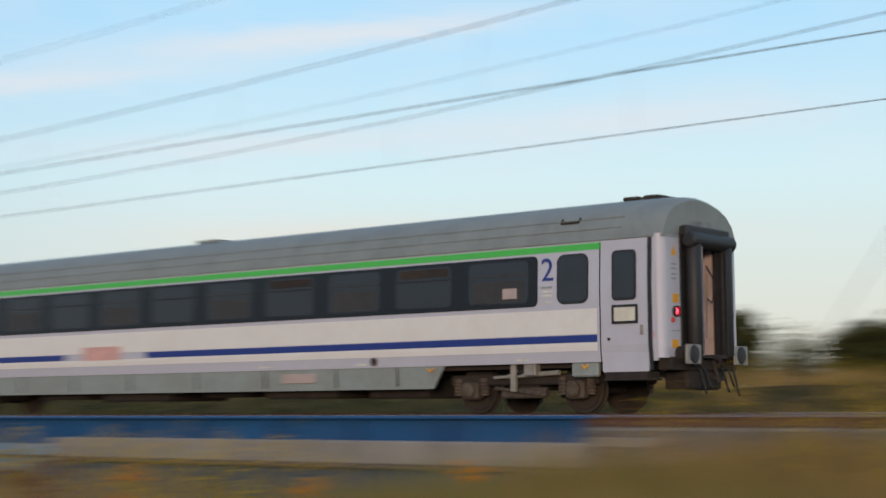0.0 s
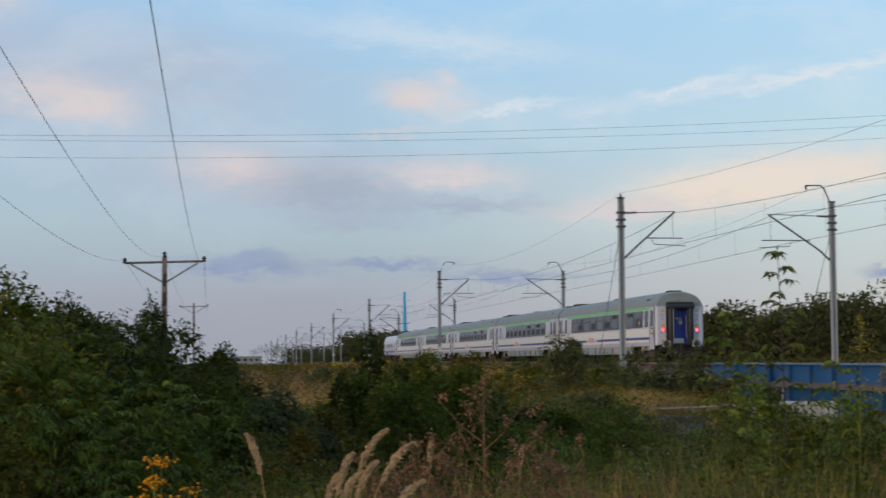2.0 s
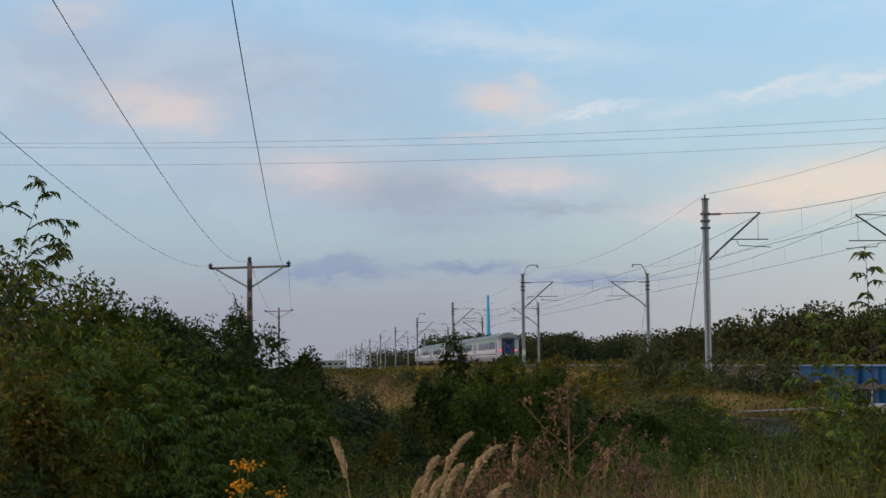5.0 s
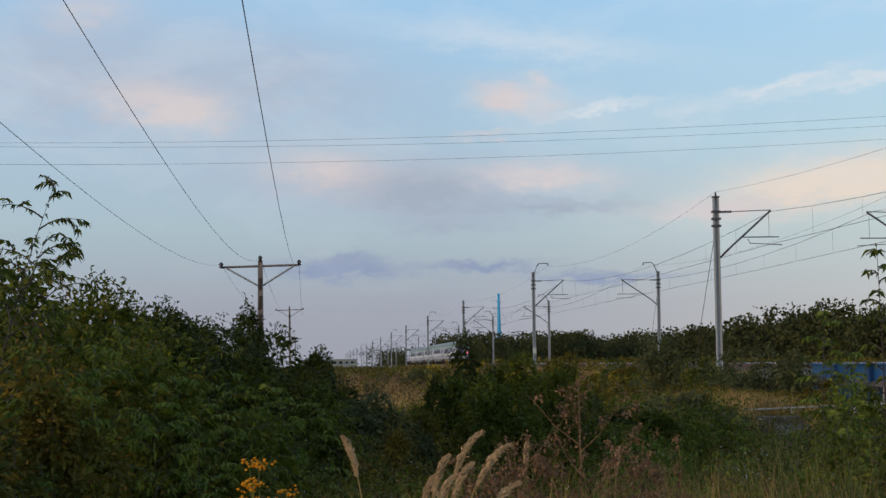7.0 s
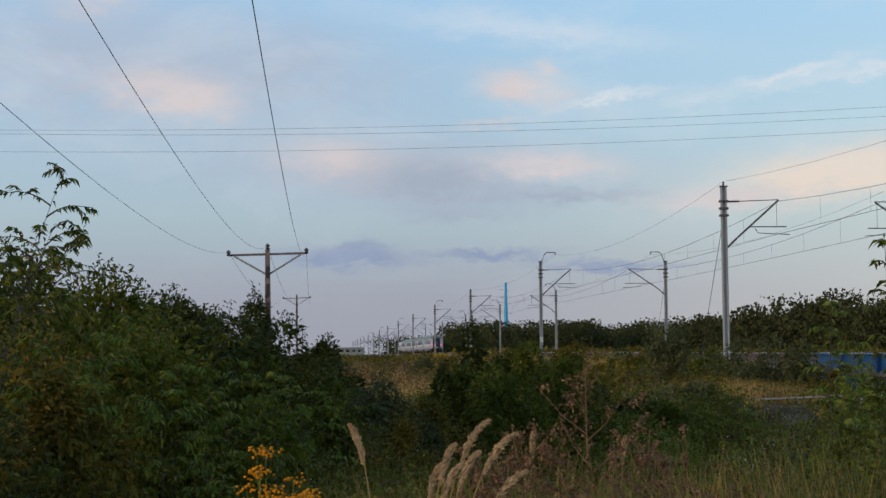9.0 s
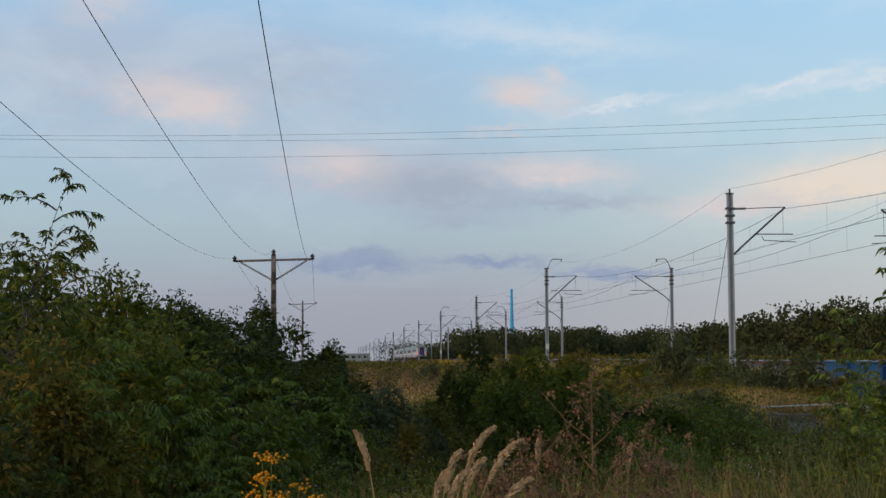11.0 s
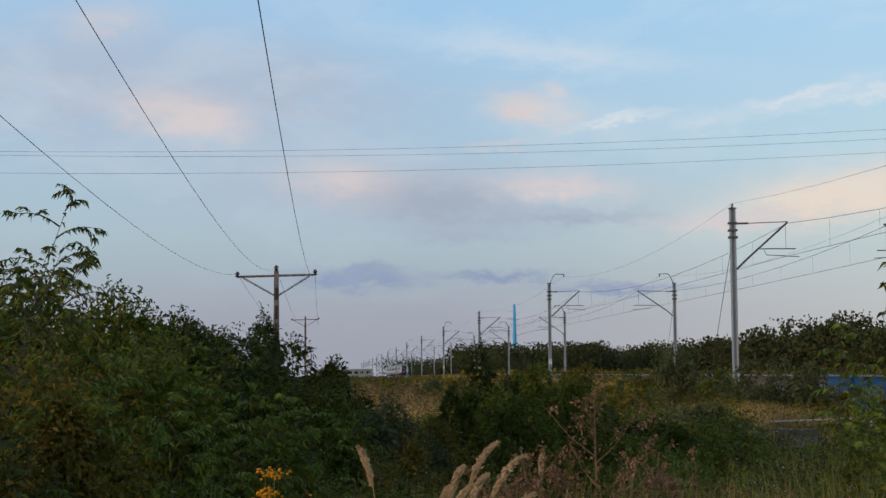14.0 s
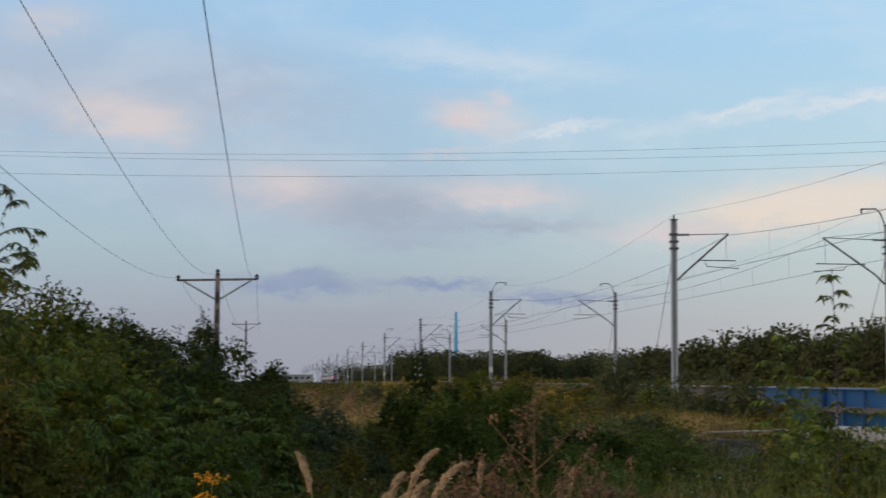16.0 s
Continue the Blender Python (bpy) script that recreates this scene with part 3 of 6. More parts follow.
def build_mast(side, neck, reach, stay):
    """A mast at the origin: side is +1 when its arm points to +x. neck: a swan-neck bracket on top."""
    ob = thing("catenary_mast", "grey steel railway catenary mast with cantilever arm", "catenary mast", "catenary masts along the track")
    g = Geo()
    for dx in (-0.10, 0.10):
        g.box(dx - 0.03, dx + 0.03, -0.1, 0.1, -0.9, 7.6, 0.008)
    g.box(-0.09, 0.09, -0.012, 0.012, -0.9, 7.6)
    part("post", g, "mast", ob, "pale grey steel channel post")
    part("footing", Geo().box(-0.35, 0.35, -0.35, 0.35, -1.6, -0.55, 0.04), "concrete", ob, "concrete footing")
    part("top_cap", Geo().box(-0.17, 0.17, -0.13, 0.13, 7.6, 7.66, 0.01), "dark_steel", ob)
    for z in (6.62, 6.95, 6.3):
        part("clamp", Geo().box(-0.2, 0.2, -0.14, 0.14, z - 0.05, z + 0.05, 0.01), "dark_steel", ob, "dark steel clamp")
    s = side
    tie = Geo()
    tie.tube([(s * 0.75, 0, 6.95), (s * reach, 0, 7.02)], 0.022, sides=6)
    part("tie_rod", tie, "dark_steel", ob)
    i1 = Geo()
    insulator(i1, (s * 0.15, 0, 6.93), (s * 0.75, 0, 6.95))
    part("insulator", i1, "insulator", ob, "brown ribbed insulator", True)
    part("strut", Geo().tube([(s * 0.6, 0, 5.28), (s * reach, 0, 7.0)], 0.045, sides=8), "dark_steel", ob, smooth=True)
    i2 = Geo()
    insulator(i2, (s * 0.15, 0, 4.85), (s * 0.6, 0, 5.28))
    part("insulator", i2, "insulator", ob, "brown ribbed insulator", True)
    part("registration_arm", Geo().tube([(s * 1.1, 0, 5.78), (s * (reach + 0.35), 0, 5.78)], 0.028, sides=6), "dark_steel", ob)
    part("steady_arm", Geo().tube([(s * (reach - 1.1), 0, 5.70), (s * (reach - 1.0), 0, 5.5), (s * (reach + 0.5), 0, 5.42)], 0.02, sides=6), "dark_steel", ob)
    part("hanger", Geo().tube([(s * (reach - 0.1), 0, 6.9), (s * (reach - 0.1), 0, 5.78)], 0.01, sides=5), "wire", ob)
    if neck:
        part("swan_neck", Geo().tube([(0, 0, 7.3), (s * 0.12, 0, 7.7), (s * 0.35, 0, 8.25), (s * 0.55, 0, 8.42), (s * 1.25, 0, 8.40)], 0.035, sides=7), "dark_steel", ob, "bent tubular bracket", True)
        part("neck_insulator", Geo().lathe((s * 1.25, 0, 8.42), (0, 0, -1), [(0, 0.03), (0.05, 0.06), (0.12, 0.03), (0.18, 0.06), (0.24, 0.02)], 8), "insulator", ob, "", True)
    else:
        part("top_insulator", Geo().lathe((0, 0, 7.66), (0, 0, 1), [(0, 0.03), (0.05, 0.06), (0.1, 0.03), (0.15, 0.05), (0.2, 0.02)], 8), "insulator", ob, "", True)
    if stay:
        part("guy_wire", Geo().tube([(0, 0.1, 6.2), (0, 5.2, -0.6)], 0.014, sides=5), "wire", ob)
        part("guy_weight", Geo().lathe((0, 0.28, 6.0), (0, 0.2, -1), [(0, 0.03), (0.05, 0.07), (0.3, 0.07), (0.35, 0.03)], 8), "insulator", ob, "", True)
    if side > 0 and neck:
        part("number_plate", Geo().box(-0.14, 0.14, -0.125, -0.112, 0.9, 1.35), "petal", ob, "small white plate")
    return ob


XL, XR = 18.3, 28.9
ROWS = [70.5, 131.0, 193.5] + [193.5 + 61.5 * k for k in range(1, 13)]
left_plain = build_mast(1, False, 2.55, True)
left_neck = build_mast(1, True, 2.55, False)
right_neck = build_mast(-1, True, 3.15, True)
left_plain.matrix_basis = pose(XL, ROWS[0], 0)
left_neck.matrix_basis = pose(XL, ROWS[1], 0)
right_neck.matrix_basis = pose(XR, ROWS[0] + 1.1, 0)
right_neck["label"] = "grey steel catenary mast with swan neck bracket"
for i, y in enumerate(ROWS):
    z = float(fall(y))
    if i >= 2:
        copy_thing(left_plain if i % 2 == 0 else left_neck, pose(XL, y, z))
    if i >= 1:
        copy_thing(right_neck, pose(XR, y, z))
copy_thing(right_neck, pose(XR, 10.0, 0))

ALL = [-52.0, 10.0] + ROWS


def span(x, z, sag, name, r, label, shift=0.0):
    pts = []
    for i in range(len(ALL) - 1):
        k = shift * (1 if i % 2 else -1)
        seg = hang((x + k, ALL[i], z + float(fall(ALL[i]))), (x - k, ALL[i + 1], z + float(fall(ALL[i + 1]))), sag, 10)
        pts += seg if not pts else seg[1:]
    return wire(name, pts, r, label)


for x in (NEAR_TRACK - 0.95, FAR_TRACK - 0.05):
    span(x, 6.95, 0.95, "messenger_wire", 0.010, "dark railway messenger wire over the track")
    span(x, 5.42, 0.05, "contact_wire", 0.010, "thin railway contact wire over the track", 0.15)
    for i in range(1, 6):
        for k in range(1, 10):
            u = k / 10
            y = ALL[i] + (ALL[i + 1] - ALL[i]) * u
            z = float(fall(y))
            wire("dropper", [(x, y, z + 6.95 - 0.95 * 4 * u * (1 - u)), (x, y, z + 5.40)], 0.004, "thin railway dropper between wires")
pts = []
for i in range(len(ALL) - 1):
    pair = []
    for j in (i, i + 1):
        plain = (j - 2) % 2 == 0
        pair.append((XL if plain else XL + 1.2, ALL[j], (7.85 if plain else 8.2) + float(fall(ALL[j]))))
    seg = hang(*pair, 1.0, 10)
    pts += seg if not pts else seg[1:]
wire("feeder_wire", pts, 0.0055, "dark railway feeder wire along mast tops")
span(XR - 1.25, 8.2, 1.0, "feeder_wire", 0.0055, "dark railway feeder wire along mast tops")


# ---- local power line ----
def build_tpole(height, arm):
    ob = thing("power_pole", "weathered pole with V braced crossarm carrying three wires", "power pole", "poles of the local power line")
    g = Geo()
    g.loft([[(-w, -w * 0.8, z), (w, -w * 0.8, z), (w, w * 0.8, z), (-w, w * 0.8, z)] for z, w in ((-height, 0.19), (0.25, 0.12))])
    part("post", g, "wood", ob)
    # dark plates on the face paint the shade of hollows in the post
    for z in (-0.9, -1.8, -2.7, -3.6, -4.5):
        part("recess", Geo().box(-0.07, 0.07, -0.165, -0.12, z - 0.3, z + 0.3), "bark", ob, "dark plate painted as a hollow's shade")
    part("crossarm", Geo().tube([(-arm, 0, -0.05), (arm, 0, 0.06)], 0.065, sides=6), "wood", ob)
    for s in (-1, 1):
        part("brace", Geo().tube([(0, 0, -1.05), (s * arm * 0.86, 0, -0.05 + 0.05 * s)], 0.055, sides=6), "mast", ob, "grey diagonal brace")
    for x, z in ((-arm, -0.05), (0, 0.28), (arm, 0.06)):
        g = Geo()
        g.lathe((x, -0.1, z - 0.04), (0, 0, 1), [(0, 0.05), (0.05, 0.13), (0.12, 0.06), (0.17, 0.13), (0.24, 0.09), (0.3, 0.03)], 10)
        part("insulator", g, "insulator", ob, "dark brown insulator", True)
    return ob


tp = build_tpole(7.2, 1.95)
tp.matrix_basis = pose(-2.7, 80, 5.20, 0, 0, 2)
pole_two = build_tpole(11.0, 1.95)
pole_two.matrix_basis = pose(-3.6, 232, 8.15)
pole_two["label"] = "small distant pole with V braced crossarm"
pole_three = copy_thing(pole_two, pose(-6.2, 520, 8.4))
for k, (dx, z, xe, sag) in enumerate(((-1.95, 5.3, -3.32, 2.10), (0, 5.62, -1.56, 2.43), (1.95, 5.42, -0.38, 2.61))):
    wire("power_wire", hang((-2.7 + dx, 80, z), (xe, -34, 5.6), sag, 90), 0.0048, "thin dark overhead power wire from the pole", "power wire")
    wire("power_wire", hang((-2.7 + dx, 80, z), (-3.6 + dx, 232, 8.3 + (0.3 if k == 1 else 0)), 1.7, 14), 0.008, "thin dark overhead power wire from the pole", "power wire")


# ---- blue pylons ----
def build_pylon(height, base):
    ob = thing("pylon", "tall tapered sky blue tubular steel pylon with short arms", "pylon", "blue pylons beyond the railway")
    part("shaft", Geo().lathe((0, 0, -3), (0, 0, 1), [(0, base), (3.0, base), (3.05, base * 0.85), (3 + height * 0.5, base * 0.62), (3 + height, base * 0.36), (3.1 + height, base * 0.3)], 14), "sky_blue", ob, "", True)
    for s, z, a in ((-1, 26.2, 1.7), (-1, 23.5, 1.7), (-1, 22.9, 1.3), (-1, 20.9, 1.7), (1, 25.6, 1.0), (1, 22.9, 0.9), (1, 20.3, 1.1), (1, 16.4, 1.3), (-1, 17.0, 0.7), (1, 30, 1.2), (-1, 30, 1.5)):
        if z < height - 1:
            g = Geo().tube([(0, 0, z - 0.25), (s * (base * 0.4 + a), 0, z)], 0.09, 0.04, sides=6)
            arm = part("arm", g, "dark_steel", ob, "dark steel arm")
            i = Geo()
            insulator(i, (s * (base * 0.4 + a), 0, z), (s * (base * 0.4 + a + 0.7), 0, z + 0.02), 6)
            part("insulator", i, "insulator", arm, "brown insulator", True)
    part("foot", Geo().lathe((0, 0, -3), (0, 0, 1), [(0, base * 1.3), (3.2, base * 1.3), (3.6, base)], 14), "sky_blue", ob, "wider sky blue foot", True)
    return ob


D1 = 112.0
pylon = build_pylon(34.0, 0.60)
pylon.matrix_basis = pose(D1 * math.sin(radians(31.15)), D1 * math.cos(radians(31.15)), -1.0, 0, 0, -20)
p2 = build_pylon(29.0, 1.25)
p2.matrix_basis = pose(75.0, 640, -1.2, 0, 0, 10)
p2["label"] = "distant sky blue tubular steel pylon"
for za, zb in ((16.9, 16.9), (16.15, 17.0), (15.4, 15.6)):
    wire("high_wire", hang((57.4, 95.9, za), (-74, 105, zb), 2.5, 30), 0.0085, "thin high voltage wire across the sky", "power wire")

# ---- the train ----
SECTION = [(1.385, 0.95), (1.412, 1.25), (1.412, 2.3), (1.375, 3.18)]
ROOF = [(1.375, 3.18), (1.335, 3.36), (1.22, 3.60), (1.0, 3.80), (0.7, 3.94), (0.36, 4.02), (0.0, 4.05)]


def side_x(z):
    for (x0, z0), (x1, z1) in zip(SECTION, SECTION[1:]):
        if z <= z1:
            return x0 + (x1 - x0) * max(0, (z - z0)) / (z1 - z0)
    return SECTION[-1][0]


def skin(g, y0, y1, z0, z1, s, out, thick=0.006):
    """A thin painted strip that follows the side of the body."""
    zs = [z0] + [z for _, z in SECTION if z0 < z < z1] + [z1]
    rings = []
    for y in (y0, y1):
        rings.append([(s * (side_x(z) + out), y, z) for z in zs] + [(s * (side_x(z) + out - thick), y, z) for z in reversed(zs)])
    return g.loft(rings)


def lean_plate(g, outline, s, out, thick=0.008):
    return g.loft([[(s * (side_x(z) + o), y, z) for y, z in outline] for o in (out - thick, out)])


def build_bogie(coach, y):
    """Four wheels in a dusty frame, with springs, boxes and dampers."""
    bogie = part("bogie_frame", Geo().box(-1.0, 1.0, y - 0.35, y + 0.35, 0.45, 0.78, 0.03).box(-1.06, -0.9, y - 1.75, y + 1.75, 0.55, 0.76, 0.03).box(0.9, 1.06, y - 1.75, y + 1.75, 0.55, 0.76, 0.03), "under", coach, "dusty brown bogie frame")
    for wy in (y - 1.25, y + 1.25):
        part("axle", Geo().tube([(-1.1, wy, 0.46), (1.1, wy, 0.46)], 0.085, sides=10), "under", bogie)
        for s in (-1, 1):
            part("wheel", Geo().lathe((s * 0.68, wy, 0.46), (s, 0, 0), [(0, 0.49), (0.03, 0.49), (0.04, 0.46), (0.13, 0.455), (0.135, 0.40), (0.09, 0.36), (0.07, 0.2), (0.14, 0.16), (0.16, 0.0)], 28), "under", bogie, "rust brown steel wheel", True)
            part("axle_box", Geo().box(s * 1.0 - 0.13, s * 1.0 + 0.13, wy - 0.2, wy + 0.2, 0.28, 0.62, 0.04).lathe((s * 1.13, wy, 0.46), (s, 0, 0), [(0, 0.15), (0.06, 0.15), (0.09, 0.1)], 14), "steel", bogie, "brown axle box with round cover")
            for dy in (-0.32, 0.32):
                part("spring", Geo().lathe((s * 1.02, wy + dy, 0.36), (0, 0, 1), [(0, 0.09)] + [(0.03 + 0.035 * i, 0.105 if i % 2 else 0.08) for i in range(8)] + [(0.34, 0.09)], 10), "steel", bogie)
    for s in (-1, 1):
        part("damper", Geo().tube([(s * 1.16, y - 0.95, 0.78), (s * 1.16, y + 0.25, 0.72)], 0.05, sides=8).tube([(s * 1.16, y - 0.3, 0.74), (s * 1.16, y + 0.6, 0.70)], 0.032, sides=8), "pale_steel", bogie, "pale grey damper", True)
        part("air_spring", Geo().lathe((s * 0.95, y, 0.72), (0, 0, 1), [(0, 0.25), (0.05, 0.29), (0.12, 0.25), (0.16, 0.29), (0.24, 0.24)], 14), "black", bogie, "", True)
        part("bracket", Geo().box(s * 1.24 - 0.05, s * 1.24 + 0.05, y + 0.0, y + 0.12, 0.42, 1.0, 0.015).box(s * 1.22 - 0.1, s * 1.22 + 0.1, y - 0.5, y - 0.22, 0.72, 1.0, 0.02), "pale_steel", bogie, "pale dusty hanger bracket")
        part("brake_gear", Geo().box(s * 1.0 - 0.08, s * 1.0 + 0.08, y - 0.55, y + 0.5, 0.3, 0.5, 0.03).tube([(s * 1.1, y - 0.6, 0.35), (s * 1.1, y + 0.6, 0.5)], 0.04, sides=6), "steel", bogie)


def build_door(coach, s, y0, y1):
    out = []
    g = Geo()
    lean_plate(g, rounded(y0, y1, 0.76, 3.16, 0.03, 2), s, 0.016, 0.02)
    door = part("door", g, "lilac", coach, "pale lilac plug door")
    for y in (y0 - 0.03, y1 + 0.03):
        g = Geo()
        skin(g, y - 0.012, y + 0.012, 0.78, 3.16, s, 0.004, 0.004)
        part("door_gap", g, "black", door)
    edge = y0 - 0.03 if y0 < 13 else y1 + 0.03
    g = Geo()
    skin(g, edge - 0.05, edge + 0.03, 0.78, 3.18, s, 0.02, 0.02)
    part("door_seal", g, "black", door, "black rubber edge")
    ym = (y0 + y1) / 2
    g = Geo()
    lean_plate(g, rounded(ym - 0.26, ym + 0.26, 2.06, 2.98, 0.09), s, 0.024, 0.01)
    part("window_seal", g, "black", door)
    g = Geo()
    lean_plate(g, rounded(ym - 0.225, ym + 0.225, 2.10, 2.94, 0.07), s, 0.029, 0.01)
    part("pane", g, "pane", door, "dark tinted pane")
    g = Geo()
    lean_plate(g, rounded(ym - 0.29, ym + 0.27, 1.63, 1.98, 0.02, 2), s, 0.022, 0.008)
    part("sign_frame", g, "black", door)
    g = Geo()
    lean_plate(g, rounded(ym - 0.235, ym + 0.215, 1.68, 1.93, 0.01, 2), s, 0.028, 0.008)
    part("destination_sign", g, "sign", door, "pale greenish destination sign")
    k = y0 + 0.14 if y0 < 13 else y1 - 0.14
    part("handle", Geo().box(s * 1.428 - 0.012, s * 1.428 + 0.012, k - 0.03, k + 0.03, 1.42, 1.6, 0.005), "pale_steel", door, "grey handle")
    part("lock_button", Geo().lathe((s * 1.42, y1 - 0.16, 1.36), (s, 0, 0), [(0, 0.03), (0.02, 0.03)], 8), "black", door)
    part("step", Geo().box(s * 1.18 - 0.24, s * 1.18 + 0.24, y0 + 0.02, y1 - 0.02, 0.60, 0.64, 0.01).box(s * 1.2 - 0.2, s * 1.2 + 0.2, y0 + 0.05, y1 - 0.05, 0.64, 0.76), "under", door, "dark folding step")


def build_end(coach, y, d, lights):
    """The end wall at y with its gangway; d points outwards along y."""
    def b(x0, x1, a, c, z0, z1, ch=0.0):
        ya, yc = sorted((y + d * a, y + d * c))
        return Geo().box(x0, x1, ya, yc, z0, z1, ch)
    for s in (-1, 1):
        x0, x1 = sorted((s * 0.56, s * 1.25))
        wall = part("end_wall", b(x0, x1, -0.06, 0.0, 1.0, 3.24), "lilac", coach, "pale lilac end wall")
        ring = []
        for k in range(6):
            t = radians(90 * k / 5)
            ring.append((s * (1.25 + 0.145 * math.sin(t)), y + d * (-0.16 + 0.16 * math.cos(t))))
        g = Geo()
        for k in range(5):
            (xa, ya), (xb, yb) = ring[k], ring[k + 1]
            g.add([(xa, ya, 1.0), (xb, yb, 1.0), (xb, yb, 3.24), (xa, ya, 3.24)], [(0, 1, 2, 3)])
        part("corner_post", g, "lilac", wall, "rounded lilac corner", True)
        part("bellows_side", Geo().lathe((s * 0.57, y + d * 0.17, 1.02), (0, 0, 1), [(0, 0.12), (0.04, 0.15), (2.1, 0.15), (2.14, 0.12)], 14), "black", coach, "black rubber gangway roll", True)
        part("bellows_edge", b(min(s * 0.43, s * 0.46), max(s * 0.43, s * 0.46), 0.02, 0.28, 1.04, 3.1), "tan" if s < 0 else "black", coach, "worn metal edge strip")
        part("bellows_frame", b(min(s * 0.44, s * 0.80), max(s * 0.44, s * 0.80), 0.0, 0.03, 1.0, 3.3, 0.008), "black", coach, "black gangway side frame")
        # mount drawn out into an added hood that blocks the lamp's glow sideways
        part("tail_lamp_mount", Geo().lathe((s * 0.98, y, 1.84), (0, d, 0), [(0.0, 0.084), (0.075, 0.084), (0.075, 0.10), (0.0, 0.10)], 18), "black", wall, "black hood added against side glow")
        part("tail_lamp", Geo().lathe((s * 0.98, y + d * 0.002, 1.84), (0, d, 0), [(0, 0.082), (0.01, 0.078), (0.02, 0.04)], 18), "red" if lights else "black", wall, "round glowing red tail lamp" if lights else "unlit lamp", True)
        if lights:
            part("lower_lamp", Geo().lathe((s * 1.08, y, 1.68), (0, d, 0), [(0, 0.045), (0.03, 0.045)], 10), "red_paint", wall)
            part("yellow_plate", b(s * 0.96 - 0.1, s * 0.96 + 0.1, 0.0, 0.008, 2.0, 2.16), "yellow", wall, "amber yellow square plate")
            part("yellow_plate", b(s * 1.0 - 0.11, s * 1.0 + 0.11, 0.0, 0.008, 1.18, 1.33), "yellow", wall, "amber yellow square plate")
            yb = y + d * 0.006
            part("warning_triangle", Geo().add([(s * 1.0 - 0.1, yb, 2.86), (s * 1.0 + 0.1, yb, 2.86), (s * 1.0, yb, 3.04)], [(0, 1, 2)]), "yellow", wall, "yellow warning triangle")
            for z in (2.68, 2.6, 2.5, 2.42):
                part("notice_bar", b(s * 1.0 - 0.09, s * 1.0 + 0.08, 0.0, 0.004, z, z + 0.03), "skirt", wall)
            part("notice_bar", b(s * 0.95 - 0.16, s * 0.95 + 0.16, 0.0, 0.004, 1.48, 1.50), "skirt", wall)
        # buffers
        buf = part("buffer", Geo().lathe((s * 0.875, y - d * 0.1, 1.06), (0, d, 0), [(0, 0.15), (0.25, 0.15), (0.26, 0.10), (0.38, 0.10)], 16), "under", coach, "dusty steel buffer", True)
        yy = sorted((y + d * 0.27, y + d * 0.32))
        part("buffer_plate", Geo().box(s * 0.875 - 0.26, s * 0.875 + 0.26, *yy, 0.88, 1.24, 0.02), "pale_steel", buf, "grey rectangular buffer plate")
        part("buffer_pad", Geo().lathe((s * 0.875, y + d * 0.32, 1.06), (0, d, 0), [(0, 0.17), (0.02, 0.15), (0.03, 0.05)], 18), "black", buf, "dark greased pad", True)
    part("bellows_top", Geo().lathe((-0.80, y + d * 0.19, 3.15), (1, 0, 0), [(0, 0.11), (0.04, 0.15), (1.56, 0.15), (1.60, 0.11)], 14), "black", coach, "black rubber roll over the gangway", True)
    part("bellows_hood", b(-0.80, 0.80, 0.0, 0.18, 3.22, 3.42, 0.03), "black", coach, "black hood over the gangway")
    part("end_head", b(-1.25, 1.25, -0.06, -0.004, 3.14, 3.24), "lilac", coach)
    part("gangway_floor", b(-0.56, 0.56, -0.9, 0.25, 1.0, 1.06), "under", coach, "dark gangway plate")
    part("gangway_ceiling", b(-0.56, 0.56, -0.30, -0.06, 3.06, 3.14), "under", coach)
    for s in (-1, 1):
        part("gangway_panel", b(min(s * 0.5, s * 0.56), max(s * 0.5, s * 0.56), -0.30, -0.06, 1.06, 3.06), "tan", coach, "stained pinkish side panel")
    inner = part("inner_door", b(-0.5, 0.5, -0.30, -0.24, 1.06, 3.06), "blue_door", coach, "deep blue inner door")
    if lights:
        part("kick_plate", b(-0.48, 0.3, -0.24, -0.232, 1.1, 1.36), "sign", inner, "scuffed pale kick plate")
        for k, (x, z, c) in enumerate(((0.08, 2.5, "plume"), (0.14, 2.42, "tansy"), (0.06, 2.32, "plume"), (0.16, 2.26, "sign"), (0.10, 2.18, "plume"), (-0.18, 2.48, "sign"), (-0.06, 2.48, "sign"))):
            r = 0.035 if x < 0 else 0.07
            part("sticker", Geo().lathe((x, y - d * 0.24, z), (0, d, 0), [(0, r), (0.006, r)], 9), c, inner, "faded bright sticker")
        part("handrail", Geo().tube([(0.42, y - d * 0.15, 1.4), (0.42, y - d * 0.12, 2.6)], 0.018, sides=6), "pale_steel", coach)
        part("cable", Geo().tube([(0.36, y - d * 0.1, 2.75), (0.46, y + d * 0.0, 2.5), (0.38, y + d * 0.05, 2.2), (0.28, y + d * 0.05, 2.05), (0.2, y, 2.12)], 0.014, sides=5), "black", coach, "looped black cable", True)
    part("soot_streak", Geo().loft([[(-0.5, y + d * 0.006, 3.42), (0.5, y + d * 0.006, 3.42), (0.36, y + d * 0.006, 3.56), (-0.30, y + d * 0.006, 3.54)], [(-0.5, y + d * 0.012, 3.42), (0.5, y + d * 0.012, 3.42), (0.36, y + d * 0.012, 3.56), (-0.30, y + d * 0.012, 3.54)]]), "soot", coach, "sooty stain over the gangway")
    part("headstock", b(-1.2, 1.2, -0.25, 0.04, 0.78, 1.02, 0.02), "under", coach, "dusty brown headstock")
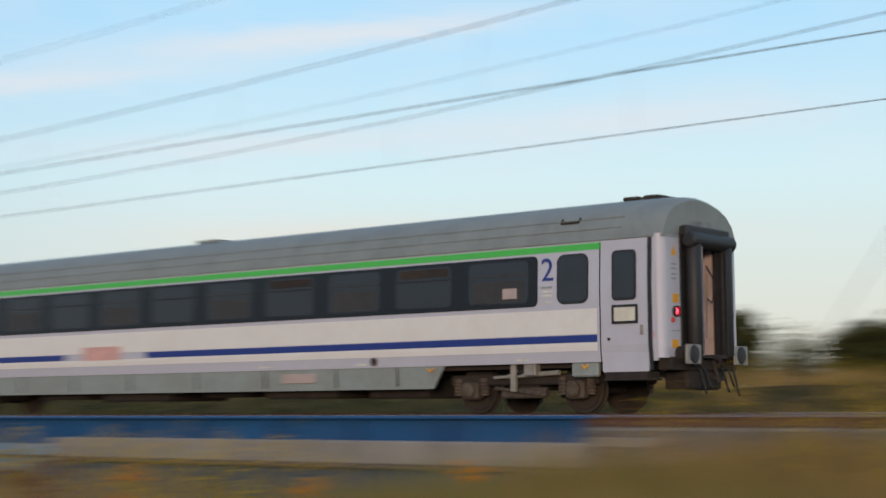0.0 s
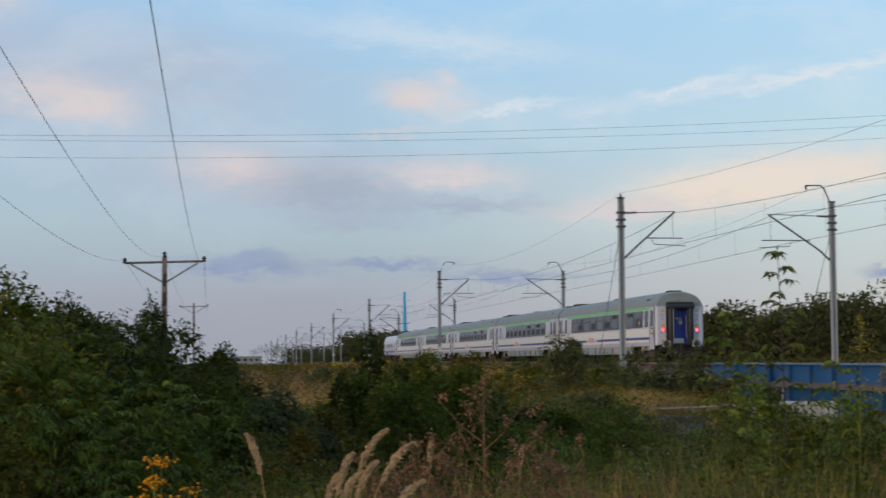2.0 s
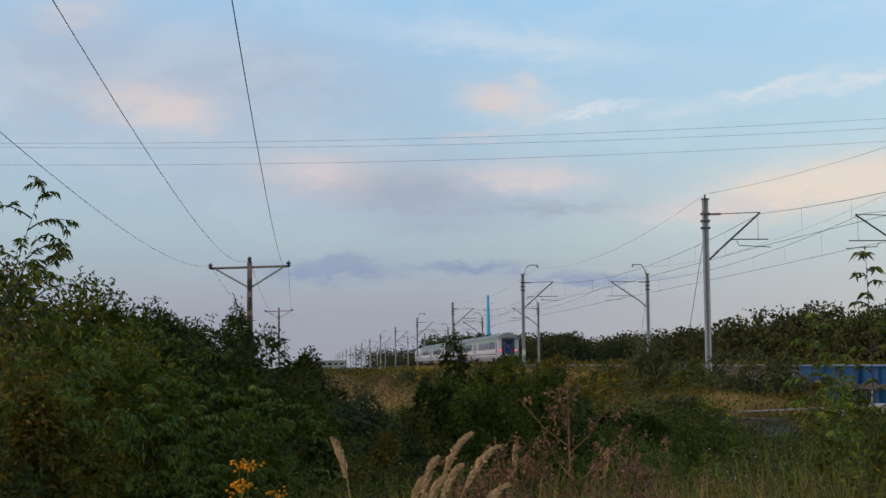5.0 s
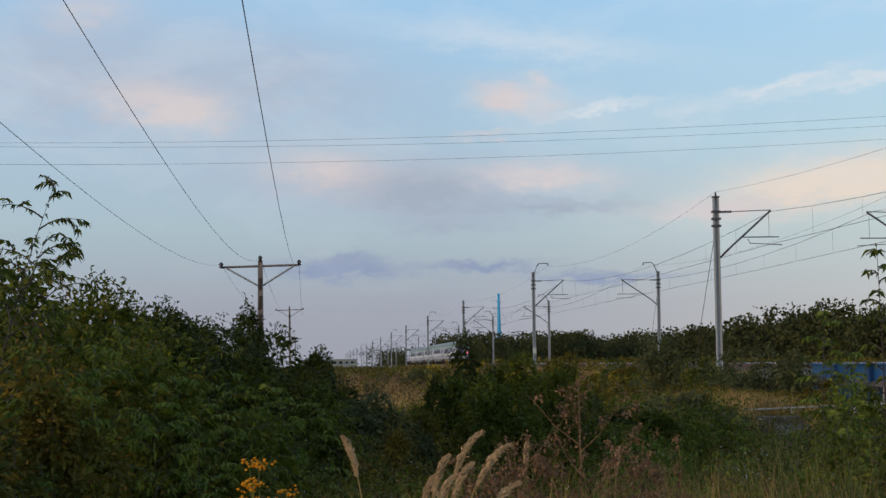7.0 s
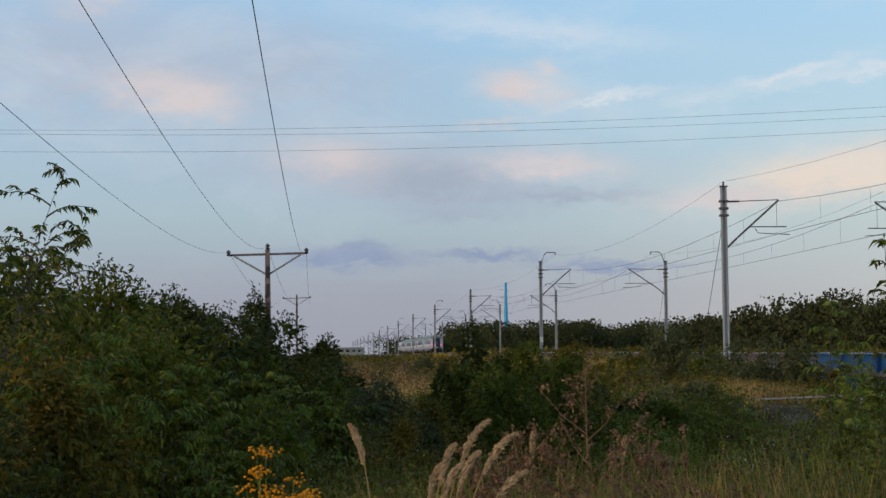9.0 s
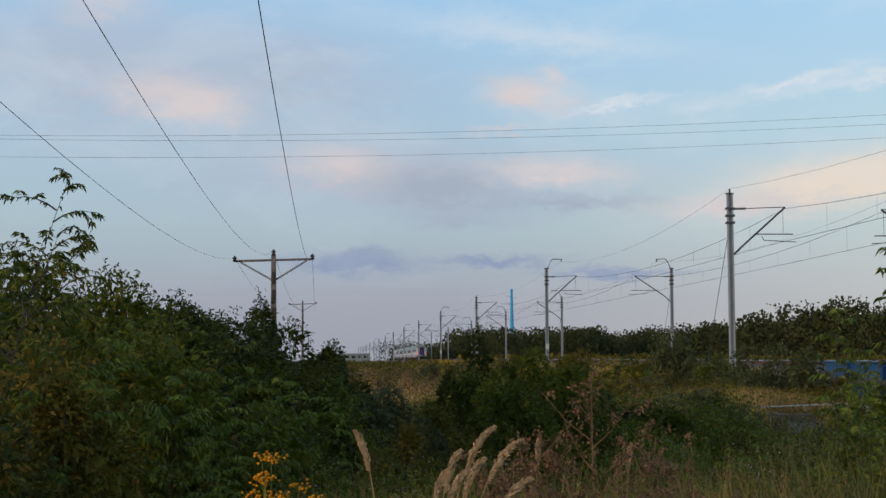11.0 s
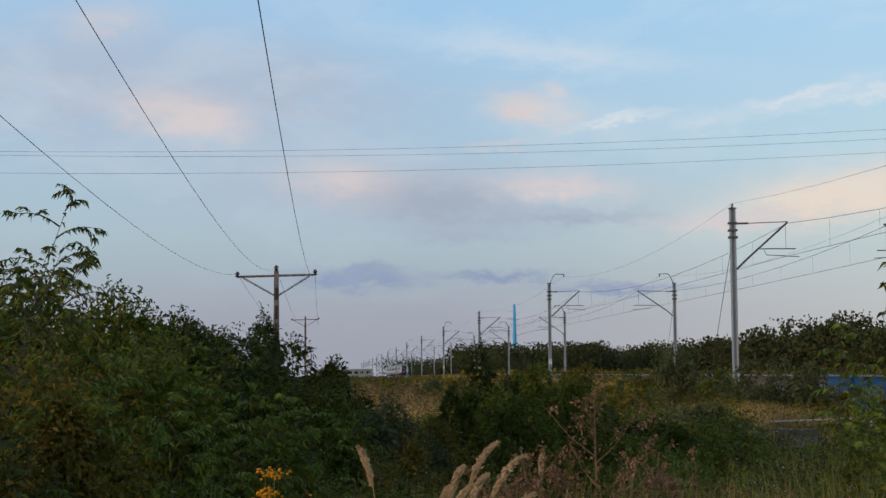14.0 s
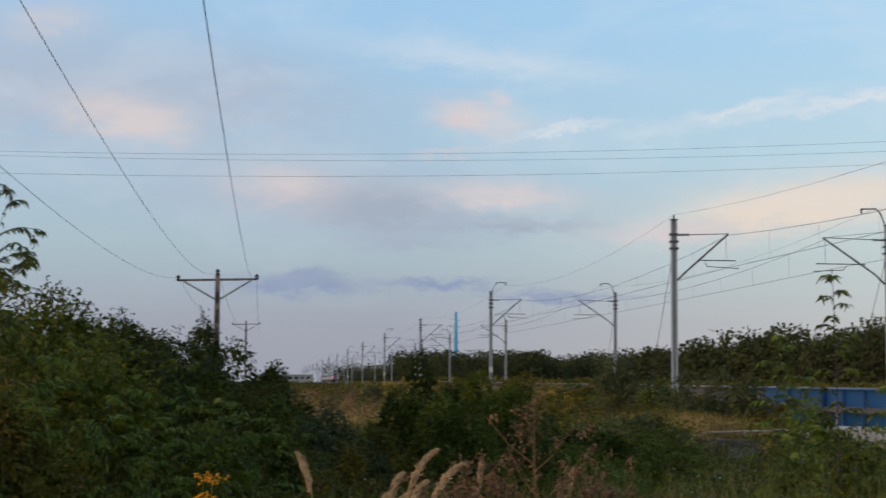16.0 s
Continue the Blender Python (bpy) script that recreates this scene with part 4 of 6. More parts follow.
    part("coupling_hook", Geo().tube([(0, y - d * 0.1, 1.02), (0, y + d * 0.25, 1.02), (0, y + d * 0.36, 0.95), (0, y + d * 0.3, 0.85)], 0.05, 0.035, sides=8), "under", coach, "", True)
    part("coupling_screw", Geo().tube([(0, y + d * 0.2, 0.95), (0.02, y + d * 0.3, 0.55)], 0.04, sides=8).box(-0.12, 0.12, y + d * 0.25 - 0.03, y + d * 0.25 + 0.03, 0.62, 0.68), "under", coach)
    for x, low in ((-0.5, 0.42), (-0.32, 0.5), (0.35, 0.45), (0.55, 0.55), (0.75, 0.38)):
        part("brake_hose", Geo().tube([(x, y + d * 0.02, 0.9), (x + 0.02, y + d * 0.2, 0.8), (x + 0.05, y + d * 0.28, low), (x + 0.2, y + d * 0.22, low - 0.06), (x + 0.3, y + d * 0.1, low + 0.12)], 0.022, sides=6), "black", coach, "black brake hose", True)
    part("coupler_box", b(-0.6, 0.7, -0.5, 0.0, 0.42, 0.8, 0.05), "under", coach, "rusty box under the headstock")


def build_coach(band, second, tail):
    """Origin on the rails under the rear buffers, +y forwards. band: where the window band starts and ends."""
    L = 26.4
    label = "white and lilac passenger coach with green stripe and dark windows"
    coach = thing("passenger_coach", label, "railway coach", "coaches of the train")
    y0, y1 = 0.32, L - 0.32
    for s in (-1, 1):
        g = Geo()
        skin(g, y0 + 0.14, y1 - 0.14, 0.95, 3.18, s, 0.0, 0.06)
        wall = part("side_wall", g, "lilac", coach, "pale lilac grey side wall")
        for name, z0, z1, mat, a, b, o in (("green_stripe", 3.03, 3.155, "green", band[0] - 1.45, band[1] + 1.5, 0.004), ("cream_band", 1.47, 1.94, "cream", 1.72, L - 1.72, 0.004),
                                           ("lower_cream_band", 1.16, 1.31, "cream", 1.72, L - 1.72, 0.004)):
            g = Geo()
            skin(g, a, b, z0, z1, s, o)
            part(name, g, mat, wall, name.replace("_", " ") + " along the side")
        for a, b in ((1.72, 14.3), (17.3, L - 1.72)):
            g = Geo()
            skin(g, a, b, 1.32, 1.455, s, 0.005)
            part("navy_stripe", g, "navy", wall, "narrow navy blue stripe")
        g = Geo()
        lean_plate(g, rounded(15.2, 16.6, 1.30, 1.62, 0.08), s, 0.011, 0.006)
        part("emblem", g, "graffiti", wall, "faded red emblem shape")
        g = Geo()
        lean_plate(g, rounded(band[0], band[1], 2.02, 2.99, 0.12), s, 0.010, 0.012)
        glass = part("window_band", g, "band", wall, "black glazed window band")
        n = max(4, round((band[1] - band[0]) / 1.85))
        step = (band[1] - band[0]) / n
        for k in range(n):
            a = band[0] + k * step + 0.22
            b = a + step - 0.44
            g = Geo()
            lean_plate(g, rounded(a, b, 2.10, 2.92, 0.10), s, 0.016, 0.006)
            part("pane", g, "pane", glass)
            g = Geo()
            lean_plate(g, rounded(a + 0.03, b - 0.03, 2.64, 2.675, 0.01, 2), s, 0.022, 0.006)
            part("transom", g, "black" if k % 2 else "blind", glass)
            if k % 2 == 0 or not tail:
                g = Geo()
                lean_plate(g, rounded(a + 0.12, b - 0.12, 2.14, 2.55, 0.03, 2), s, 0.0185, 0.003)
                part("blind", g, "blind", glass, "dim grey seat seen through the pane")
            # thin dark plate paints the unlit gap of an open vent
            if k in (1, 3):
                g = Geo()
                g.loft([[(s * (side_x(z) + o), y, z) for y in (a + 0.1, b - 0.1) for z, o in (((2.72, 0.018), (2.89, 0.02), (2.89, 0.024), (2.72, 0.024)) if y < a + 0.2 else ((2.72, 0.018), (2.89, 0.02), (2.89, 0.024), (2.72, 0.024)))][:4],
                        [(s * (side_x(z) + o), b - 0.1, z) for z, o in ((2.72, 0.018), (2.89, 0.02), (2.89, 0.024), (2.72, 0.024))]])
                part("open_vent", g, "under", glass, "dark plate painting an open vent's unlit gap")
        # notice in the first pane
        if tail:
            g = Geo()
            lean_plate(g, rounded(band[0] + 0.48, band[0] + 0.82, 2.20, 2.40, 0.01, 2), s, 0.022, 0.003)
            part("notice", g, "tan", glass, "small pale notice")
        for a, b in ((1.93, 2.58), (L - 3.1, L - 2.55)):
            g = Geo()
            lean_plate(g, rounded(a - 0.03, b + 0.03, 2.04, 2.98, 0.16), s, 0.008, 0.01)
            seal = part("small_window", g, "black", wall, "small rounded window")
            g = Geo()
            lean_plate(g, rounded(a, b, 2.08, 2.94, 0.13), s, 0.014, 0.008)
            part("pane", g, "pane", seal)
        build_door(coach, s, 0.62, 1.62)
        build_door(coach, s, L - 1.62, L - 0.62)
        # skirts between the bogies
        g = Geo()
        zt, zb = 0.99, 0.5
        g.loft([[(s * 1.37, a, zt), (s * 1.37, b, zt), (s * 1.33, b - (0.0 if b < 10 else 0.35), zb), (s * 1.33, a + 0.35 if a < 10 else a, zb)] for a, b in ((5.35, 20.6),)] +
               [[(s * 1.32, a, zt), (s * 1.32, b, zt), (s * 1.28, b - 0.35, zb), (s * 1.28, a + 0.35, zb)] for a, b in ((5.35, 20.6),)])
        skirt = part("skirt", g, "skirt", coach, "grey metal skirt panel")
        for y in (6.6, 8.3, 10.4, 12.6, 14.9, 17.0, 19.1):
            part("panel_joint", Geo().box(s * 1.351 - 0.03, s * 1.351 + 0.022, y - 0.008, y + 0.008, 0.56, 0.95), "under", skirt)
        part("hatch", Geo().box(s * 1.36 - 0.02, s * 1.36 + 0.016, 8.9, 9.9, 0.66, 0.86, 0.006), "tan", skirt, "rusty stained hatch")
        part("grab_ring", Geo().tube([(s * 1.4, 5.62, 0.9), (s * 1.42, 5.7, 0.84), (s * 1.4, 5.78, 0.9)], 0.02, sides=6), "yellow", skirt, "yellow grab ring")
        part("filler_cap", Geo().lathe((s * 1.40, 7.2, 1.07), (s, 0, 0), [(0, 0.09), (0.02, 0.09)], 12), "under", wall, "dark round filler cap")
        part("end_bracket", Geo().box(s * 1.3 - 0.06, s * 1.3 + 0.06, 1.75, 2.35, 0.68, 0.96, 0.03), "skirt", coach, "grey bracket")
        part("grab_ring", Geo().tube([(s * 1.37, 1.95, 0.9), (s * 1.4, 2.02, 0.84), (s * 1.37, 2.1, 0.9)], 0.022, sides=6), "yellow", coach, "yellow grab ring")
        for y, w, c in ((3.3, 0.3, "petal"), (7.4, 0.3, "petal"), (10.2, 0.34, "petal")):
            part("marking_bar", Geo().box(s * 1.386, s * 1.395, y, y + w, 1.0, 1.04), c, wall)
        part("side_lamp", Geo().box(s * 1.40, s * 1.412, 0.50, 0.56, 1.36, 1.48), "red_paint", wall)
        if second:
            cu = bpy.data.curves.new("class_number", "FONT")
            cu.body, cu.size, cu.extrude = "2", 0.62, 0.004
            cu.materials.append(M["navy"])
            t = new("class_number", cu)
            t.parent = wall
            y = 2.98 if s < 0 else 2.68
            t.matrix_basis = Matrix.Translation((s * 1.402, y, 2.50)) @ Euler((radians(90), 0, radians(-90 if s < 0 else 90))).to_matrix().to_4x4()
            for z, w in ((2.36, 0.26), (2.28, 0.22), (2.20, 0.24), (2.08, 0.14)):
                part("marking_bar", Geo().box(s * 1.412, s * 1.421, 2.72, 2.72 + w, z, z + 0.035), "skirt" if z > 2.3 else "petal", wall)
    # roof: rounded, drawn in at the ends
    full = [(x, z) for x, z in ROOF] + [(-x, z) for x, z in reversed(ROOF[:-1])]
    rings = []
    for y, k, w in ((y0, 0.87, 0.985), (y0 + 0.1, 0.94, 0.995), (y0 + 0.3, 0.98, 1.0), (y0 + 0.8, 1.0, 1.0), (y1 - 0.8, 1.0, 1.0), (y1 - 0.3, 0.98, 1.0), (y1 - 0.1, 0.94, 0.995), (y1, 0.87, 0.985)):
        rings.append([(x * w, y, 3.18 + (z - 3.18) * k) for x, z in full])
    roof = part("roof", Geo().loft(rings, True), "roof", coach, "weathered grey arched roof", True)
    for s in (-1, 1):
        for z, x in ((3.42, 1.312), (3.62, 1.212)):
            part("roof_seam", Geo().tube([(s * x, 1.2, z), (s * x, L - 1.2, z)], 0.012, sides=5), "roof", roof)
        part("rain_gutter", Geo().tube([(s * 1.385, 0.6, 3.2), (s * 1.385, L - 0.6, 3.2)], 0.018, sides=5), "roof", roof)
    for y in (1.0, 1.45):
        part("roof_vent", Geo().box(-0.35, 0.35, y, y + 0.34, 4.02, 4.10, 0.02), "under", roof, "dark flat roof vent")
    part("roof_hatch", Geo().box(-0.45, 0.45, L - 2.6, L - 1.0, 4.0, 4.14, 0.03), "under", roof, "dark roof hatch")
    part("roof_hatch", Geo().box(-0.4, 0.4, 13.0, 13.7, 4.02, 4.10, 0.02), "roof", roof)
    part("lifting_lug", Geo().tube([(-1.18, 2.2, 3.66), (-1.24, 2.2, 3.58), (-1.24, 2.6, 3.58), (-1.18, 2.6, 3.66)], 0.025, sides=6), "under", roof, "dark lifting lug")
    part("ridge", Geo().box(-0.03, 0.03, 3, L - 3, 4.03, 4.065), "under", roof)
    # underframe
    part("underframe", Geo().box(-1.15, 1.15, 0.9, L - 0.9, 0.86, 1.0), "under", coach, "dark dusty underframe")
    for y, w, x in ((6.2, 1.6, 0.9), (8.6, 2.2, 1.0), (11.6, 1.4, 0.8), (14.0, 2.4, 1.0), (17.2, 1.8, 0.9)):
        part("equipment_box", Geo().box(-x, x, y, y + w, 0.30 + 0.05 * (y % 2), 0.87, 0.05), "under", coach, "dark equipment box")
    for y in (3.7, L - 3.7):
        build_bogie(coach, y)
    build_end(coach, y0, -1, tail)
    build_end(coach, y1, 1, False)
    return coach


def build_loco():
    """A grey and blue electric locomotive, seen far off at the head of the train."""
    L = 16.5
    ob = thing("locomotive", "pale grey electric locomotive with dark roof equipment", "locomotive")
    prof = [(1.45, 0.95), (1.48, 1.3), (1.48, 2.6), (1.36, 3.2), (1.1, 3.62), (0.0, 3.75), (-1.1, 3.62), (-1.36, 3.2), (-1.48, 2.6), (-1.48, 1.3), (-1.45, 0.95)]
    rings = [[(x * w, y + (0.0 if z < 2.2 else (z - 2.2) * lean), z) for x, z in prof] for y, w, lean in ((0.45, 0.93, 0.28), (0.8, 1, 0.2), (3, 1, 0), (L - 3, 1, 0), (L - 0.8, 1, -0.2), (L - 0.45, 0.93, -0.28))]
    body = part("body", Geo().loft(rings), "lilac", ob, "pale grey painted body", True)
    for s in (-1, 1):
        part("blue_band", Geo().box(s * 1.485 - 0.004, s * 1.485 + 0.004, 1, L - 1, 1.3, 1.5), "navy", body)
        part("grille", Geo().box(s * 1.485 - 0.006, s * 1.485 + 0.006, 4, L - 4, 2.0, 2.5), "roof", body, "grey ventilation grille")
        for y in (1.2, L - 2.0):
            part("cab_window", Geo().box(s * 1.47 - 0.02, s * 1.47 + 0.02, y, y + 0.8, 2.0, 2.6), "pane", body)
        for k in range(4):
            part("wheel", Geo().lathe((s * 0.68, 2.9 + (0, 2.9, 7.8, 10.7)[k], 0.6), (s, 0, 0), [(0, 0.62), (0.12, 0.6), (0.13, 0.3), (0.2, 0.0)], 20), "under", ob, "", True)
        part("bogie_frame", Geo().box(s * 1.1 - 0.1, s * 1.1 + 0.1, 1.6, 7.2, 0.4, 0.9, 0.03), "under", ob)
        part("bogie_frame", Geo().box(s * 1.1 - 0.1, s * 1.1 + 0.1, L - 7.2, L - 1.6, 0.4, 0.9, 0.03), "under", ob)
    part("windscreen", Geo().box(-1.1, 1.1, 0.5, 0.56, 2.1, 2.75), "pane", body, "dark rear windscreen")
    part("roof_equipment", Geo().box(-0.7, 0.7, 3.0, L - 3.0, 3.7, 3.95, 0.05), "under", ob, "dark roof equipment")
    for y, up in ((3.6, True), (L - 4.2, False)):
        g = Geo()
        if up:
            for s in (-0.5, 0.5):
                g.tube([(s, y + 0.3, 3.95), (s, y - 0.9, 4.65), (s * 0.7, y + 0.4, 5.36)], 0.035, sides=6)
            g.tube([(-0.9, y + 0.4, 5.38), (0.9, y + 0.4, 5.38)], 0.04, sides=6)
        else:
            g.tube([(-0.9, y, 4.25), (0.9, y, 4.25)], 0.04, sides=6).tube([(0, y, 3.95), (0, y + 1.5, 4.2)], 0.04, sides=6)
        part("pantograph", g, "dark_steel", ob, "dark tubular pantograph")
    for d, y in ((-1, 0.45), (1, L - 0.45)):
        for s in (-1, 1):
            part("buffer", Geo().lathe((s * 0.875, y, 1.06), (0, d, 0), [(0, 0.14), (0.3, 0.14), (0.31, 0.24), (0.4, 0.22)], 14), "under", ob, "", True)
    return ob


tail_coach = build_coach((3.05, 21.8), True, True)
mid_coach = build_coach((4.3, 21.0), False, False)
TRAIN = [tail_coach, mid_coach] + [copy_thing(mid_coach, pose(0, 0, 0)) for _ in range(3)] + [build_loco()]
tail_coach["label"] = "rear passenger coach, lilac and cream, red tail lamps lit"

# ---- plants ----
def at(bearing, d):
    """A place on the ground, degrees right of the track's direction and metres off."""
    a = radians(bearing)
    return d * math.sin(a), d * math.cos(a)


def unit(v):
    return v / np.maximum(1e-9, np.linalg.norm(v, axis=-1, keepdims=True))


def blades(rng, base, way, length, width, droop=0.15, fold=0.25):
    """Leaves as folded four-cornered blades: arrays of places, directions, lengths and widths. Returns corners (n, 4, 3)."""
    base, way = np.asarray(base, float), unit(np.asarray(way, float))
    n = len(base)
    length = np.broadcast_to(length, (n,))[:, None]
    width = np.broadcast_to(width, (n,))[:, None]
    side = unit(np.cross(way, rng.normal(size=(n, 3))))
    norm = np.cross(side, way)
    mid = base + way * length * 0.45 + norm * width * fold
    tip = base + way * length - np.array([0, 0, 1.0]) * length * droop
    return np.stack([base, mid + side * width * 0.5, tip, mid - side * width * 0.5], 1)


def leaf_mesh(name, quads, mat):
    v = np.concatenate(quads).reshape(-1, 3).astype(np.float32)
    n = len(v) // 4
    me = bpy.data.meshes.new(name)
    me.vertices.add(n * 4)
    me.vertices.foreach_set("co", v.ravel())
    me.loops.add(n * 4)
    me.loops.foreach_set("vertex_index", np.arange(n * 4, dtype=np.int32))
    me.polygons.add(n)
    me.polygons.foreach_set("loop_start", np.arange(0, n * 4, 4, dtype=np.int32))
    me.polygons.foreach_set("loop_total", np.full(n, 4, dtype=np.int32))
    me.materials.append(M[mat])
    me.update(calc_edges=True)
    return me


def leaves(name, quads, mat, parent=None, label=""):
    ob = new(name, leaf_mesh(name, quads, mat))
    ob.parent = parent
    return tagged(ob, label)


def crown_points(rng, n, rx, ry, h, low=0.0, lobes=14):
    """Leaf places and outward directions in a lumpy crown of that size, standing on z=0."""
    ang = rng.uniform(0, math.tau, lobes)
    out = rng.uniform(0, 0.78, lobes) ** 0.7
    c = np.stack([out * np.cos(ang), out * np.sin(ang), rng.uniform(0.15 + low * 0.3, 0.80, lobes) * (1 - 0.35 * out)], 1)
    c[0] = (0.05, 0, 0.72)
    r = rng.uniform(0.17, 0.44, lobes)
    k = rng.integers(0, lobes, n)
    d = unit(rng.normal(size=(n, 3)) + (0, 0, 0.25))
    deep = rng.uniform(0.45, 1.06, n) ** 0.5
    deep[: n // 4] *= 0.72
    p = c[k] + d * (r[k] * deep)[:, None] * (1, 1, 0.62)
    p[:, 2] = np.abs(p[:, 2])
    size = np.ones(n)
    size[: n // 4] = 1.8
    return p * (rx, ry, h / np.quantile(p[:, 2], 0.985)), d, size


def build_shrub(name, label, rng, rx, ry, h, n, leaf, mat, accent=None, sprigs=26, low=0.0, twig=True):
    ob = thing(name, label, "shrub" if "tree" not in name else "tree", "shrubs of the wasteland")
    p, d, big = crown_points(rng, n, rx, ry, h, low)
    way = d + rng.normal(size=p.shape) * 0.75
    ln = rng.uniform(0.6, 1.25, len(p)) * leaf * big
    quads = [blades(rng, p, way, ln, ln * 0.34 * big ** 0.5, 0.25)]
    # upright sprigs that break the outline
    stems = Geo()
    for _ in range(sprigs):
        i = rng.integers(0, len(p))
        if p[i, 2] < h * 0.45:
            continue
        a = p[i]
        up = unit(d[i] * 0.5 + np.array([0, 0, 1.0]) + rng.normal(size=3) * 0.25)
        L = rng.uniform(0.05, 0.15) * h ** 0.7
        b = a + up * L
        stems.tube([a, (a + b) / 2, b], 0.0018 * h, 0.001, sides=4, caps=False)
        m = 22
        t = rng.uniform(0.0, 1.05, m)[:, None]
        ls = rng.uniform(0.5, 1.0, m) * leaf
        quads.append(blades(rng, a + (b - a) * t, up * 0.6 + rng.normal(size=(m, 3)) * 0.7, ls, ls * 0.38, 0.3))
    if accent:
        i = rng.integers(0, len(p), max(20, n // 16))
        la = rng.uniform(0.6, 1.1, len(i)) * leaf
        leaves("yellowed_leaves", [blades(rng, p[i] * 1.01, d[i] + rng.normal(size=(len(i), 3)) * 0.6, la, la * 0.45, 0.25)], accent, ob, "yellowing leaves")
    leaves("foliage", quads, mat, ob, "dense small leaves")
    for _ in range(7):
        a = rng.uniform(-0.12, 0.12, 2) * (rx, ry)
        b = rng.uniform(-0.6, 0.6, 2) * (rx, ry)
        stems.tube([(a[0], a[1], -0.35), ((a[0] + b[0]) / 2, (a[1] + b[1]) / 2, h * 0.4), (b[0], b[1], h * 0.62)], 0.012 * h, 0.004, sides=5, caps=False)
    tagged(part("stem", stems, "bark", ob, "thin dark branching stem"), kind="stuff")
    return ob


def stand(ob, bearing, d, turn=0.0, scale=1.0, sink=0.05):
    x, y = at(bearing, d)
    ob.matrix_basis = pose(x, y, float(land(x, y)) - sink, 0, 0, turn) @ Matrix.Diagonal((scale, scale, scale, 1))
    return ob


